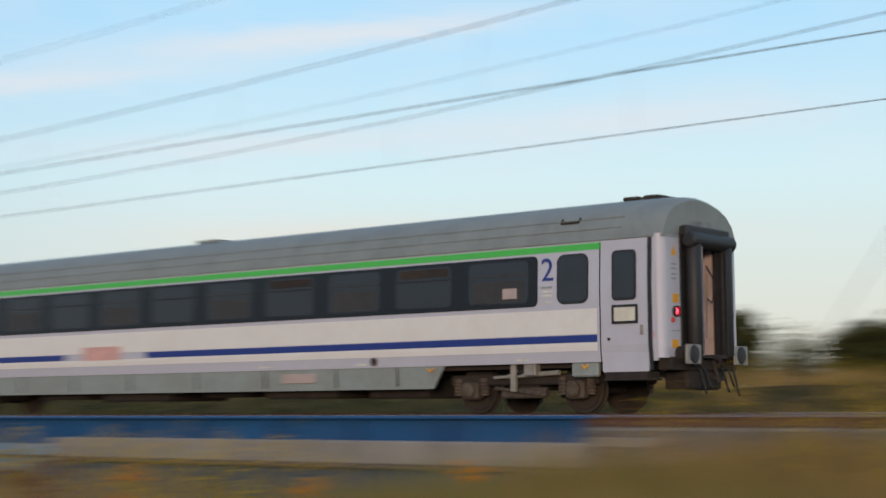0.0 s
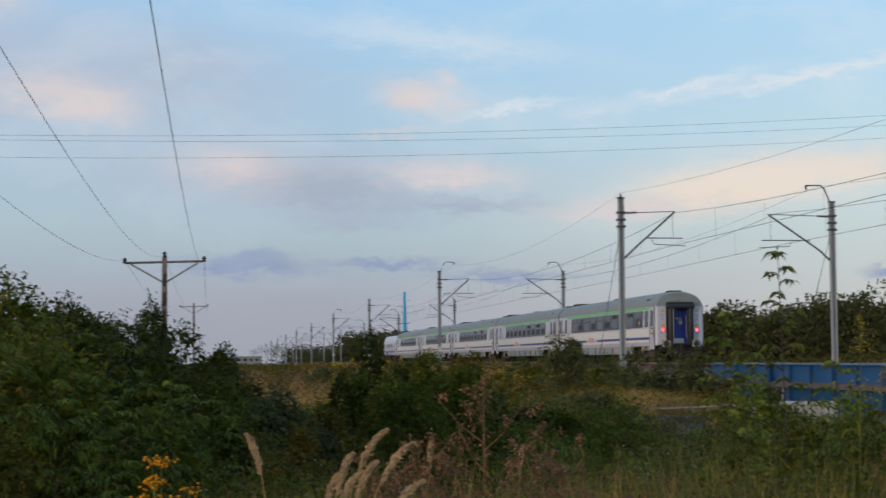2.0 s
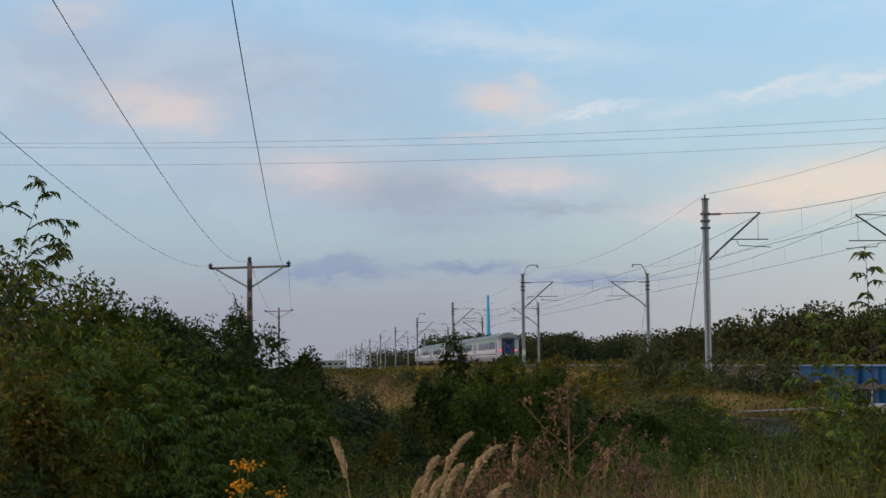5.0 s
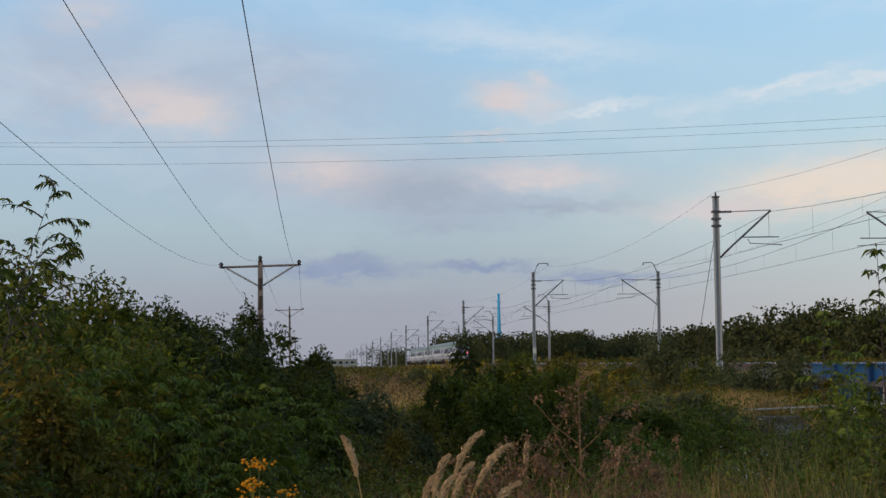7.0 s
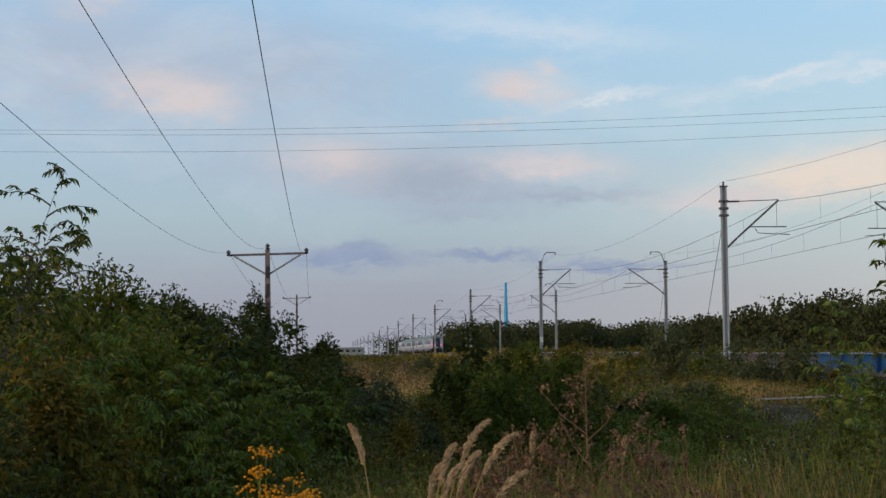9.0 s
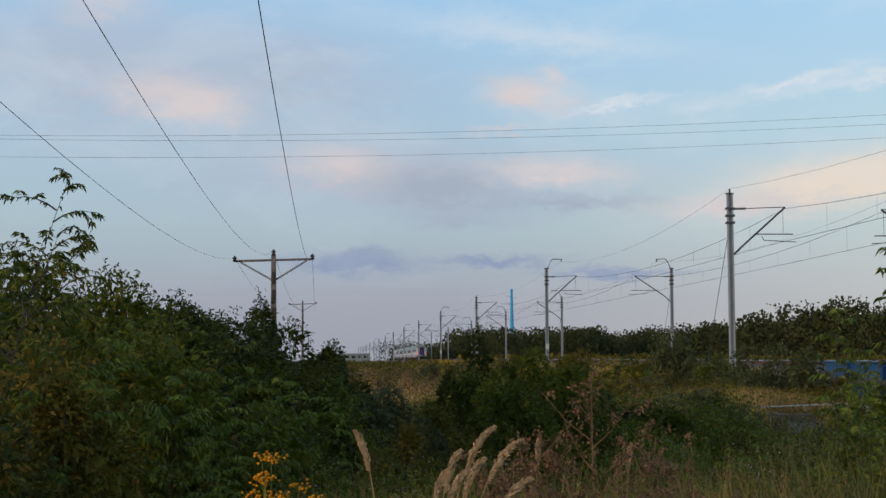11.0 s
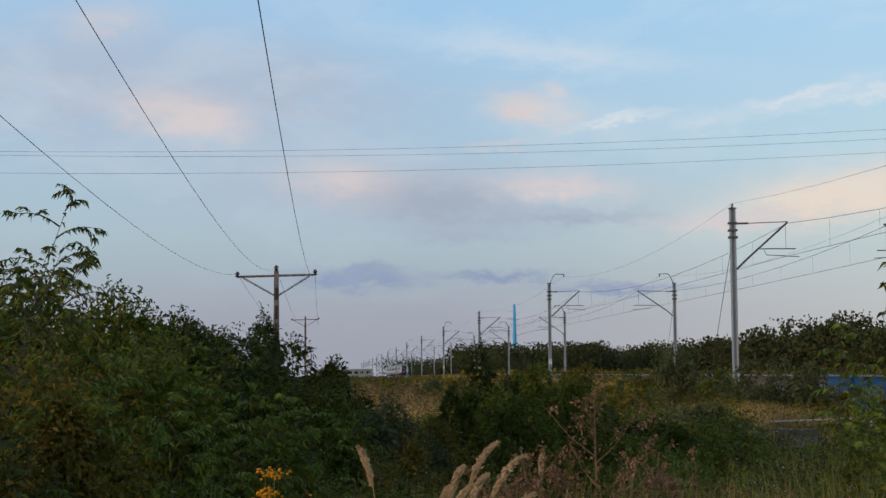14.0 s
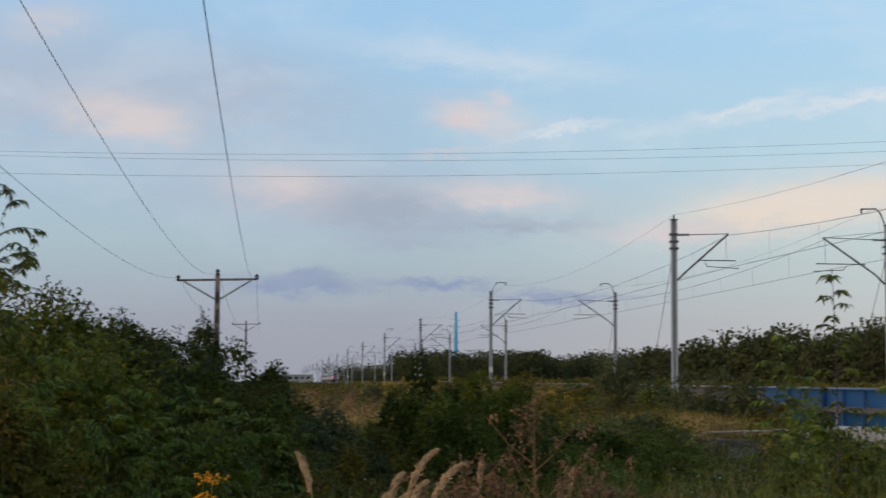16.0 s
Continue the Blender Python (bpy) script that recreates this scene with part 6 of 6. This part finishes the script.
def tufts(rng, roots, per, height, width, spread, lean=0.35):
    """Grass blades from each root."""
    p = np.repeat(roots, per, 0)
    n = len(p)
    p = p + np.stack([rng.normal(0, spread, n), rng.normal(0, spread, n), np.full(n, -0.03)], 1)
    way = np.stack([rng.normal(0, lean, n), rng.normal(0, lean, n), np.ones(n)], 1)
    ln = np.repeat(height if np.ndim(height) else np.full(len(roots), height), per) * rng.uniform(0.45, 1.1, n)
    far = np.maximum(1.0, np.hypot(p[:, 0], p[:, 1]) / 14)
    return blades(rng, p, way, ln, width * far, 0.12)


def bushels(rng, roots, per, height, leaf, spread):
    """Leafy weeds: leaves round a short stem above each root."""
    p = np.repeat(roots, per, 0)
    n = len(p)
    hh = np.repeat(height if np.ndim(height) else np.full(len(roots), height), per)
    u = rng.uniform(0.1, 1, n)
    r = spread * (1.1 - 0.6 * u)
    p = p + np.stack([rng.normal(0, 1, n) * r, rng.normal(0, 1, n) * r, u * hh], 1)
    far = np.maximum(1.0, np.hypot(p[:, 0], p[:, 1]) / 18)
    ls = leaf * rng.uniform(0.6, 1.2, n) * far
    return blades(rng, p, rng.normal(size=(n, 3)) + (0, 0, 0.35), ls, ls * 0.4, 0.25)


rng = np.random.default_rng(11)
green = [tufts(rng, scatter(rng, 800, -5, 24, 6.8, 11, 1.0), 12, 1.28, 0.008, 0.07, 0.28),
         tufts(rng, scatter(rng, 2600, -15, 75, 5.0, 16, 1.2), 12, 0.62, 0.008, 0.07),
         tufts(rng, scatter(rng, 3600, -15, 75, 14, 60, 1.2), 10, 0.62, 0.009, 0.12),
         tufts(rng, scatter(rng, 3600, 22, 78, 8, 16, 1.0, lambda x, y: patch(x, y, 0.5, 1) > -0.2), 14, 1.46, 0.008, 0.08, 0.2),
         tufts(rng, scatter(rng, 480, 6, 24, 5.8, 7.6, 1.0), 12, 1.62, 0.008, 0.06, 0.42),
         tufts(rng, scatter(rng, 260, -5, 7, 6.4, 9.0, 1.0), 10, 1.30, 0.007, 0.06, 0.26)]
green.append(tufts(rng, scatter(rng, 1600, 70, 350, 1.2, 14, 0.8), 8, 0.4, 0.012, 0.12))
green.append(tufts(rng, scatter(rng, 300, -15, 75, 1.5, 5, 0.8), 8, 0.35, 0.010, 0.12))
tagged(leaves("green_grass", green, "grass"), "rough green grass over the wasteland", "grass", kind="stuff")
dry = [tufts(rng, scatter(rng, 1100, -2, 24, 6.8, 10.5, 1.0, lambda x, y: patch(x, y, 0.8, 6) > -0.4), 12, 1.32, 0.006, 0.06, 0.26),
       tufts(rng, scatter(rng, 1700, -14, 75, 5.0, 16, 1.1, lambda x, y: patch(x, y, 0.45, 2) > 0.1), 14, 0.85, 0.006, 0.07, 0.22),
       tufts(rng, scatter(rng, 3300, 25.5, 79, 8.5, 17, 1.0, lambda x, y: patch(x, y, 0.55, 4) > -0.5), 14, 1.46, 0.008, 0.08, 0.16),
       tufts(rng, scatter(rng, 2400, 8.5, 24, 34, 66, 1.0, lambda x, y: (patch(x, y, 0.42, 5) > 0.15) & (x > 6)), 16, 1.15, 0.007, 0.10, 0.12),
       tufts(rng, scatter(rng, 420, 14.6, 18.2, 42, 50, 1.0), 18, 1.25, 0.006, 0.10, 0.10),
       tufts(rng, scatter(rng, 760, 6, 22, 5.6, 7.2, 1.0, lambda x, y: patch(x, y, 1.6, 2) > -0.2), 13, 1.66, 0.0055, 0.05, 0.44),
       tufts(rng, scatter(rng, 5200, -3, 19, 40, 240, 1.6, lambda x, y: patch(x, y, 0.16, 2) > -0.35), 9, 0.85, 0.006, 0.25, 0.22),
       tufts(rng, scatter(rng, 1000, -6, 20, 14, 45, 1.1, lambda x, y: patch(x, y, 0.3, 7) > 0.2), 12, 0.7, 0.007, 0.1, 0.2)]
tagged(leaves("dry_grass", dry, "straw"), "tall dry straw coloured grass", "grass", kind="stuff")
weeds = [bushels(rng, scatter(rng, 1100, -15, 24, 6.5, 14, 1.0, lambda x, y: patch(x, y, 0.6, 3) > -0.5), 55, 0.66, 0.05, 0.13),
         bushels(rng, scatter(rng, 1300, -15, 24, 12, 40, 1.2, lambda x, y: patch(x, y, 0.35, 12) > -0.2), 45, 0.75, 0.06, 0.2),
         bushels(rng, scatter(rng, 900, 24, 76, 7, 22, 1.1, lambda x, y: patch(x, y, 0.35, 9) > 0.0), 45, 0.85, 0.055, 0.16)]
weeds.append(bushels(rng, scatter(rng, 1100, 4, 20, 26, 75, 1.2, lambda x, y: patch(x, y, 0.33, 15) > 0.25), 42, 1.0, 0.05, 0.3))
weeds.append(bushels(rng, scatter(rng, 360, -6, 6, 6.6, 10.5, 1.0), 55, 1.12, 0.05, 0.13))
weeds.append(bushels(rng, scatter(rng, 230, 17.9, 26, 6.8, 9.5, 1.0), 55, 1.22, 0.05, 0.11))
tagged(leaves("leafy_weeds", weeds, "leaf_mid"), "tangled low green weeds", "weeds", kind="stuff")
olive = [bushels(rng, scatter(rng, 260, 13.5, 18.4, 43, 58, 1.0), 30, 1.15, 0.045, 0.3),
         bushels(rng, scatter(rng, 1000, -15, 76, 6.5, 30, 1.1), 45, 0.8, 0.05, 0.15),
         bushels(rng, scatter(rng, 2600, -3, 20, 40, 200, 1.5, lambda x, y: patch(x, y, 0.2, 8) > -0.1), 26, 0.9, 0.045, 0.35)]
tagged(leaves("olive_weeds", olive, "leaf_olive"), "yellowing olive weeds", "weeds", kind="stuff")
rusty = [bushels(rng, scatter(rng, 480, -2, 24, 7, 11, 1.0), 50, 1.18, 0.020, 0.10),
         bushels(rng, scatter(rng, 1300, -14, 30, 7, 38, 1.0, lambda x, y: patch(x, y, 0.3, 4) > -0.3), 40, 0.75, 0.03, 0.14),
         bushels(rng, scatter(rng, 900, 0, 20, 40, 120, 1.3), 30, 0.9, 0.03, 0.25)]
tagged(leaves("rusty_weeds", rusty, "dock"), "rusty brown dead weeds", "weeds", kind="stuff")


def goldenrod(rng, roots, per, height, grain=1.0):
    """Blooming tops: sprays of golden scales on the upper third."""
    p = np.repeat(roots, per, 0)
    n = len(p)
    far = np.maximum(1.0, np.hypot(p[:, 0], p[:, 1]) / 25)
    u = rng.uniform(0.66, 1.0, n)
    hh = np.repeat(rng.uniform(0.8, 1.15, len(roots)) * height, per)
    p = p + np.stack([rng.normal(0, 0.09, n) * (1.3 - u) * 2.2, rng.normal(0, 0.09, n) * (1.3 - u) * 2.2, u * hh], 1)
    ls = rng.uniform(0.03, 0.06, n) * far * grain
    return blades(rng, p, rng.normal(size=(n, 3)) + (0, 0, 0.4), ls, ls * 0.6, 0.3)


gold = [goldenrod(rng, scatter(rng, 700, 4, 20, 46, 190, 1.5, lambda x, y: patch(x, y, 0.19, 3) > 0.45), 30, 1.15, 0.6),
        goldenrod(rng, scatter(rng, 620, 31, 78, 9, 18, 1.0, lambda x, y: patch(x, y, 0.5, 6) > 0.3), 50, 1.46, 0.7),
        goldenrod(rng, scatter(rng, 60, 22, 32, 10, 18, 1.0), 40, 1.35, 0.6),
        goldenrod(rng, scatter(rng, 40, 6, 20, 26, 45, 1.0, lambda x, y: patch(x, y, 0.3, 8) > 0.3), 30, 0.9)]
tagged(leaves("goldenrod", gold, "golden"), "golden yellow goldenrod in bloom", "flowers", kind="stuff")
bank_roots = np.stack([rng.uniform(15.5, 18.7, 6000), rng.uniform(-6, 300, 6000), np.zeros(6000)], 1)
bank_roots = np.concatenate([bank_roots, bank_roots[:2000] * (1, 0.06, 1)])
bank_roots = bank_roots[(bank_roots[:, 1] < 12.5) | (bank_roots[:, 1] > 64.5)]
bank_roots[:, 2] = land(bank_roots[:, 0], bank_roots[:, 1])
far_side = np.stack([rng.uniform(30, 60, 4500), rng.uniform(5, 330, 4500), np.zeros(4500)], 1)
far_side[:1800, 1] = rng.uniform(5, 110, 1800)
far_side[:1800, 0] = rng.uniform(34, 78, 1800)
far_side[:, 2] = land(far_side[:, 0], far_side[:, 1])
tagged(leaves("bank_grass", [tufts(rng, bank_roots, 6, 0.62, 0.008, 0.15), tufts(rng, far_side, 9, 0.8, 0.012, 0.4)], "straw"), "dry grass along the railway bank", "grass", kind="stuff")
tagged(leaves("bank_weeds", [bushels(rng, far_side[::3] + (0.7, 0.4, 0), 26, 1.0, 0.07, 0.5)], "leaf_olive"), "olive weeds beyond the tracks", "weeds", kind="stuff")
tagged(leaves("white_flowers", [goldenrod(rng, scatter(rng, 30, -1, 26, 13, 30, 1.0), 14, 0.95, 0.45)], "petal"), "small white flower heads among the weeds", "flowers", kind="stuff")


# ---- woods beyond the railway ----
def build_woods():
    rng = np.random.default_rng(21)
    quads, trunks = [], Geo()
    spots = []
    for k in range(560):
        y = 105 + 1105 * rng.uniform() ** 1.7
        spots.append((100 + rng.uniform(0, 40) + 0.02 * y, y, rng.uniform(10.6, 14.2) * (1.0 if y < 420 else 0.92)))
    # the near belt: its crest in degrees over the eye, by bearing
    crest = ((33, 1.9), (36, 2.1), (39, 3.4), (43.5, 4.7), (51, 4.3), (56, 3.6), (58, 3.2), (62.5, 3.4), (64.3, 2.5), (67, 3.2), (82, 3.2))
    for k in range(170):
        b = rng.uniform(32, 80)
        d = rng.uniform(100, 122)
        x, y = at(b, d)
        top = d * math.tan(radians(np.interp(b, [c[0] for c in crest], [c[1] for c in crest]))) * rng.uniform(0.72, 1.0)
        spots.append((x, y, top + 0.26 - float(land(x, y))))
    for k in range(110):
        spots.append((66 + rng.uniform(0, 60), rng.uniform(500, 1500), rng.uniform(8, 11)))
    # where the belt closes in on the line
    for k in range(70):
        x, y = at(rng.uniform(4.4, 9.8), rng.uniform(440, 560))
        spots.append((x, y, math.hypot(x, y) * 0.0185 * rng.uniform(0.85, 1.06) - float(land(x, y))))
    for k in range(40):
        x, y = at(rng.uniform(2.0, 4.8), rng.uniform(1100, 1500))
        spots.append((x, y, math.hypot(x, y) * 0.0095 * rng.uniform(0.8, 1.1) - float(land(x, y))))
    # unseen belt added behind the hedge, camera's side, to darken coach window reflections
    for k in range(150):
        spots.append((rng.uniform(-58, -46), 60 + 760 * rng.uniform(), rng.uniform(8.5, 10.5)))
    for x, y, h in spots:
        far = math.hypot(x, y)
        n = int(np.clip(125000 / far, 140, 600)) if x > 0 else 90
        z = float(land(x, y))
        w = h * rng.uniform(0.42, 0.62)
        p, d, big = crown_points(rng, n, w, w, h * 0.97, 0.0, 26)
        big = np.minimum(big, 1.35)
        p[:, 2] = np.minimum(p[:, 2], h * rng.uniform(0.93, 1.0, n))
        size = h * rng.uniform(0.022, 0.048, n) * (np.clip(far / 240, 0.6, 1.9) if x > 0 else 3.5)
        quads.append(blades(rng, p + (x, y, z), d + rng.normal(size=p.shape) * 0.6, size * big, size * 0.8 * big, 0.1, 0.4))
        # shaded heart of the crown and low growth round the trunk
        m = 150 if 0 < x and far < 520 else 60
        q = unit(rng.normal(size=(m, 3))) * rng.uniform(0.3, 1.0, m)[:, None] ** 0.5 * (w * 0.88, w * 0.88, h * 0.43) + (x, y, z + h * 0.50)
        q[:24] = rng.uniform(-1, 1, (24, 3)) * (w * 1.4, w * 1.4, h * 0.10) + (x, y, z + h * 0.11)
        ls = h * rng.uniform(0.05, 0.095, m) * (1.0 if m > 60 else 1.4)
        quads.append(blades(rng, q, rng.normal(size=(m, 3)), ls, ls * 0.8, 0.1, 0.3))
        trunks.tube([(x, y, z - 0.3), (x, y, z + h * 0.6)], h * 0.014, h * 0.006, sides=5, caps=False)
    tagged(leaves("woods", quads, "conifer"), "dark trees beyond the railway, with an unseen added belt opposite", "woods", kind="stuff")
    tr = part("trunks", trunks, "bark")
    tagged(tr, "dark trunks of the tree belt", "tree trunks", kind="stuff")


build_woods()


def build_tree(rng, h, w):
    ob = thing("tree", "dark green broadleaf tree beyond the railway", "tree", "trees beyond the tracks")
    p, d, big = crown_points(rng, 5000, w, w, h, 0.25, 26)
    ln = rng.uniform(0.16, 0.34, len(p)) * big
    leaves("crown", [blades(rng, p, d + rng.normal(size=p.shape) * 0.7, ln, ln * 0.6, 0.2)], "conifer", ob, "dense dark leaves")
    part("trunk", Geo().tube([(0, 0, -0.4), (0.1, 0, h * 0.35), (0, 0.1, h * 0.75)], 0.02 * h, 0.006 * h, sides=8, caps=False), "bark", ob, "dark tapered trunk", True)
    for i in range(6):
        ang = i * 2.4
        z = h * (0.25 + 0.07 * i)
        part("limb", Geo().tube([(0.06, 0, z), (math.cos(ang) * w * 0.3, math.sin(ang) * w * 0.3, z + h * 0.10), (math.cos(ang) * w * 0.6, math.sin(ang) * w * 0.6, z + h * 0.16)], 0.008 * h, 0.003 * h, sides=5, caps=False), "bark", ob)
    return ob


for k, (b, d, h, w) in enumerate([(52.9, 100, 11.6, 2.9), (51.0, 104, 9.0, 2.6), (40.0, 101, 9.6, 2.8), (42.2, 98, 9.9, 2.7), (44.4, 103, 8.6, 2.9), (46.8, 99, 7.8, 2.5), (49.0, 102, 8.2, 2.6),
                                  (37.6, 104, 8.6, 1.9), (55.2, 101, 8.6, 2.4), (61.6, 100, 6.4, 1.8), (66.0, 101, 5.6, 2.2), (67.6, 99, 5.8, 2.4), (69.5, 99, 6.0, 2.6)]):
    stand(build_tree(np.random.default_rng(800 + k), h - 1.6, w), b, d)


# ---- low bushes scattered over the field ----
def build_field_bushes():
    kinds = [build_shrub("shrub", label, np.random.default_rng(950 + k), 0.85, 0.8, 1.0, 3200, 0.075, mat, None, 26)
             for k, (mat, label) in enumerate((("leaf_olive", "low olive bush in the field"), ("leaf_mid", "low green bush in the field"), ("leaf_grey", "low grey green bush in the field")))]
    rng = np.random.default_rng(960)
    places = [(rng.uniform(3.5, 18.5), 30 + 60 * rng.uniform() ** 1.3) for _ in range(46)]
    used = set()
    for k, (b, d) in enumerate(places):
        x, y = at(b, d)
        if x > 16.5 or (15.2 < b < 18.2 and d < 44):
            continue
        j = k % 3
        size = rng.uniform(0.7, 1.35)
        m = pose(x, y, float(land(x, y)) - 0.05, 0, 0, rng.uniform(0, 360)) @ Matrix.Diagonal((size * 1.2, size * 1.2, size, 1))
        if j in used:
            copy_thing(kinds[j], pose(0, 0, 0)).matrix_basis = m
        else:
            used.add(j)
            kinds[j].matrix_basis = m


build_field_bushes()


# ---- concrete beside the bank ----
def build_culvert():
    ob = thing("concrete_culvert", "weathered concrete slabs with a thin pipe railing in weeds", "culvert")
    ob.matrix_basis = pose(*at(16.6, 41.0), -1.62, 0, 0, -14)
    part("headwall", Geo().box(-1.0, 1.15, -0.15, 0.15, -0.4, 0.42, 0.03), "old_slab", ob)
    for k in range(2):
        part("slab", Geo().loft([[(-0.15 + k * 0.75, -1.9, -0.25), (0.5 + k * 0.75, -1.9, -0.25), (0.5 + k * 0.75, -0.3, 0.12), (-0.15 + k * 0.75, -0.3, 0.12)],
                                 [(-0.15 + k * 0.75, -1.9, -0.13), (0.5 + k * 0.75, -1.9, -0.13), (0.5 + k * 0.75, -0.3, 0.24), (-0.15 + k * 0.75, -0.3, 0.24)]]), "old_slab", ob, "mossy tilted slab")
    rail = part("pipe_rail", Geo().tube([(-1.0, 0.1, 0.56), (1.4, 0.1, 0.66)], 0.022, sides=8), "pale_steel", ob, "thin pale pipe")
    for x in (-0.9, 0.3):
        part("post", Geo().tube([(x, 0.1, 0.3), (x, 0.1, 0.60 + 0.02 * x)], 0.02, sides=6), "pale_steel", rail)


build_culvert()
block = thing("concrete_block", "pale whitewashed concrete block half hidden by weeds", "concrete block")
block.matrix_basis = pose(*at(20.5, 42.0), -1.9, 0, 0, -20)
part("block", Geo().box(-1.1, 1.1, -0.4, 0.4, -0.3, 1.02, 0.05), "whitewash", block)

shed = thing("goods_shed", "long low pale grey railway shed far away", "shed")
shed.matrix_basis = pose(12, 1050, -4.0)
part("wall", Geo().box(-22, 16, 0, 30, -1, 6.5, 0.1), "roof", shed)
part("roof", Geo().box(-22.5, 16.5, -0.5, 30.5, 6.5, 7.1, 0.1), "roof", shed, "flat grey roof")
for k in range(9):
    part("window", Geo().box(-20 + k * 4, -17.6 + k * 4, -0.06, 0.02, 4.0, 5.6), "pane", shed)


def motions():
    """The train runs away along the far track."""
    gone = [(0, 14.33), (1, 50.0), (2, 86.27), (4, 160.77), (6, 237.29), (8, 315.28), (10, 394.19), (12, 473.48), (14, 552.59), (16, 630.99)]
    for k, car in enumerate(TRAIN):
        rows = []
        for t, y in gone:
            a = y + 26.4 * k
            rows.append((t, pose(FAR_TRACK, a, float(fall(a)))))
        walk(car, rows)


motions()
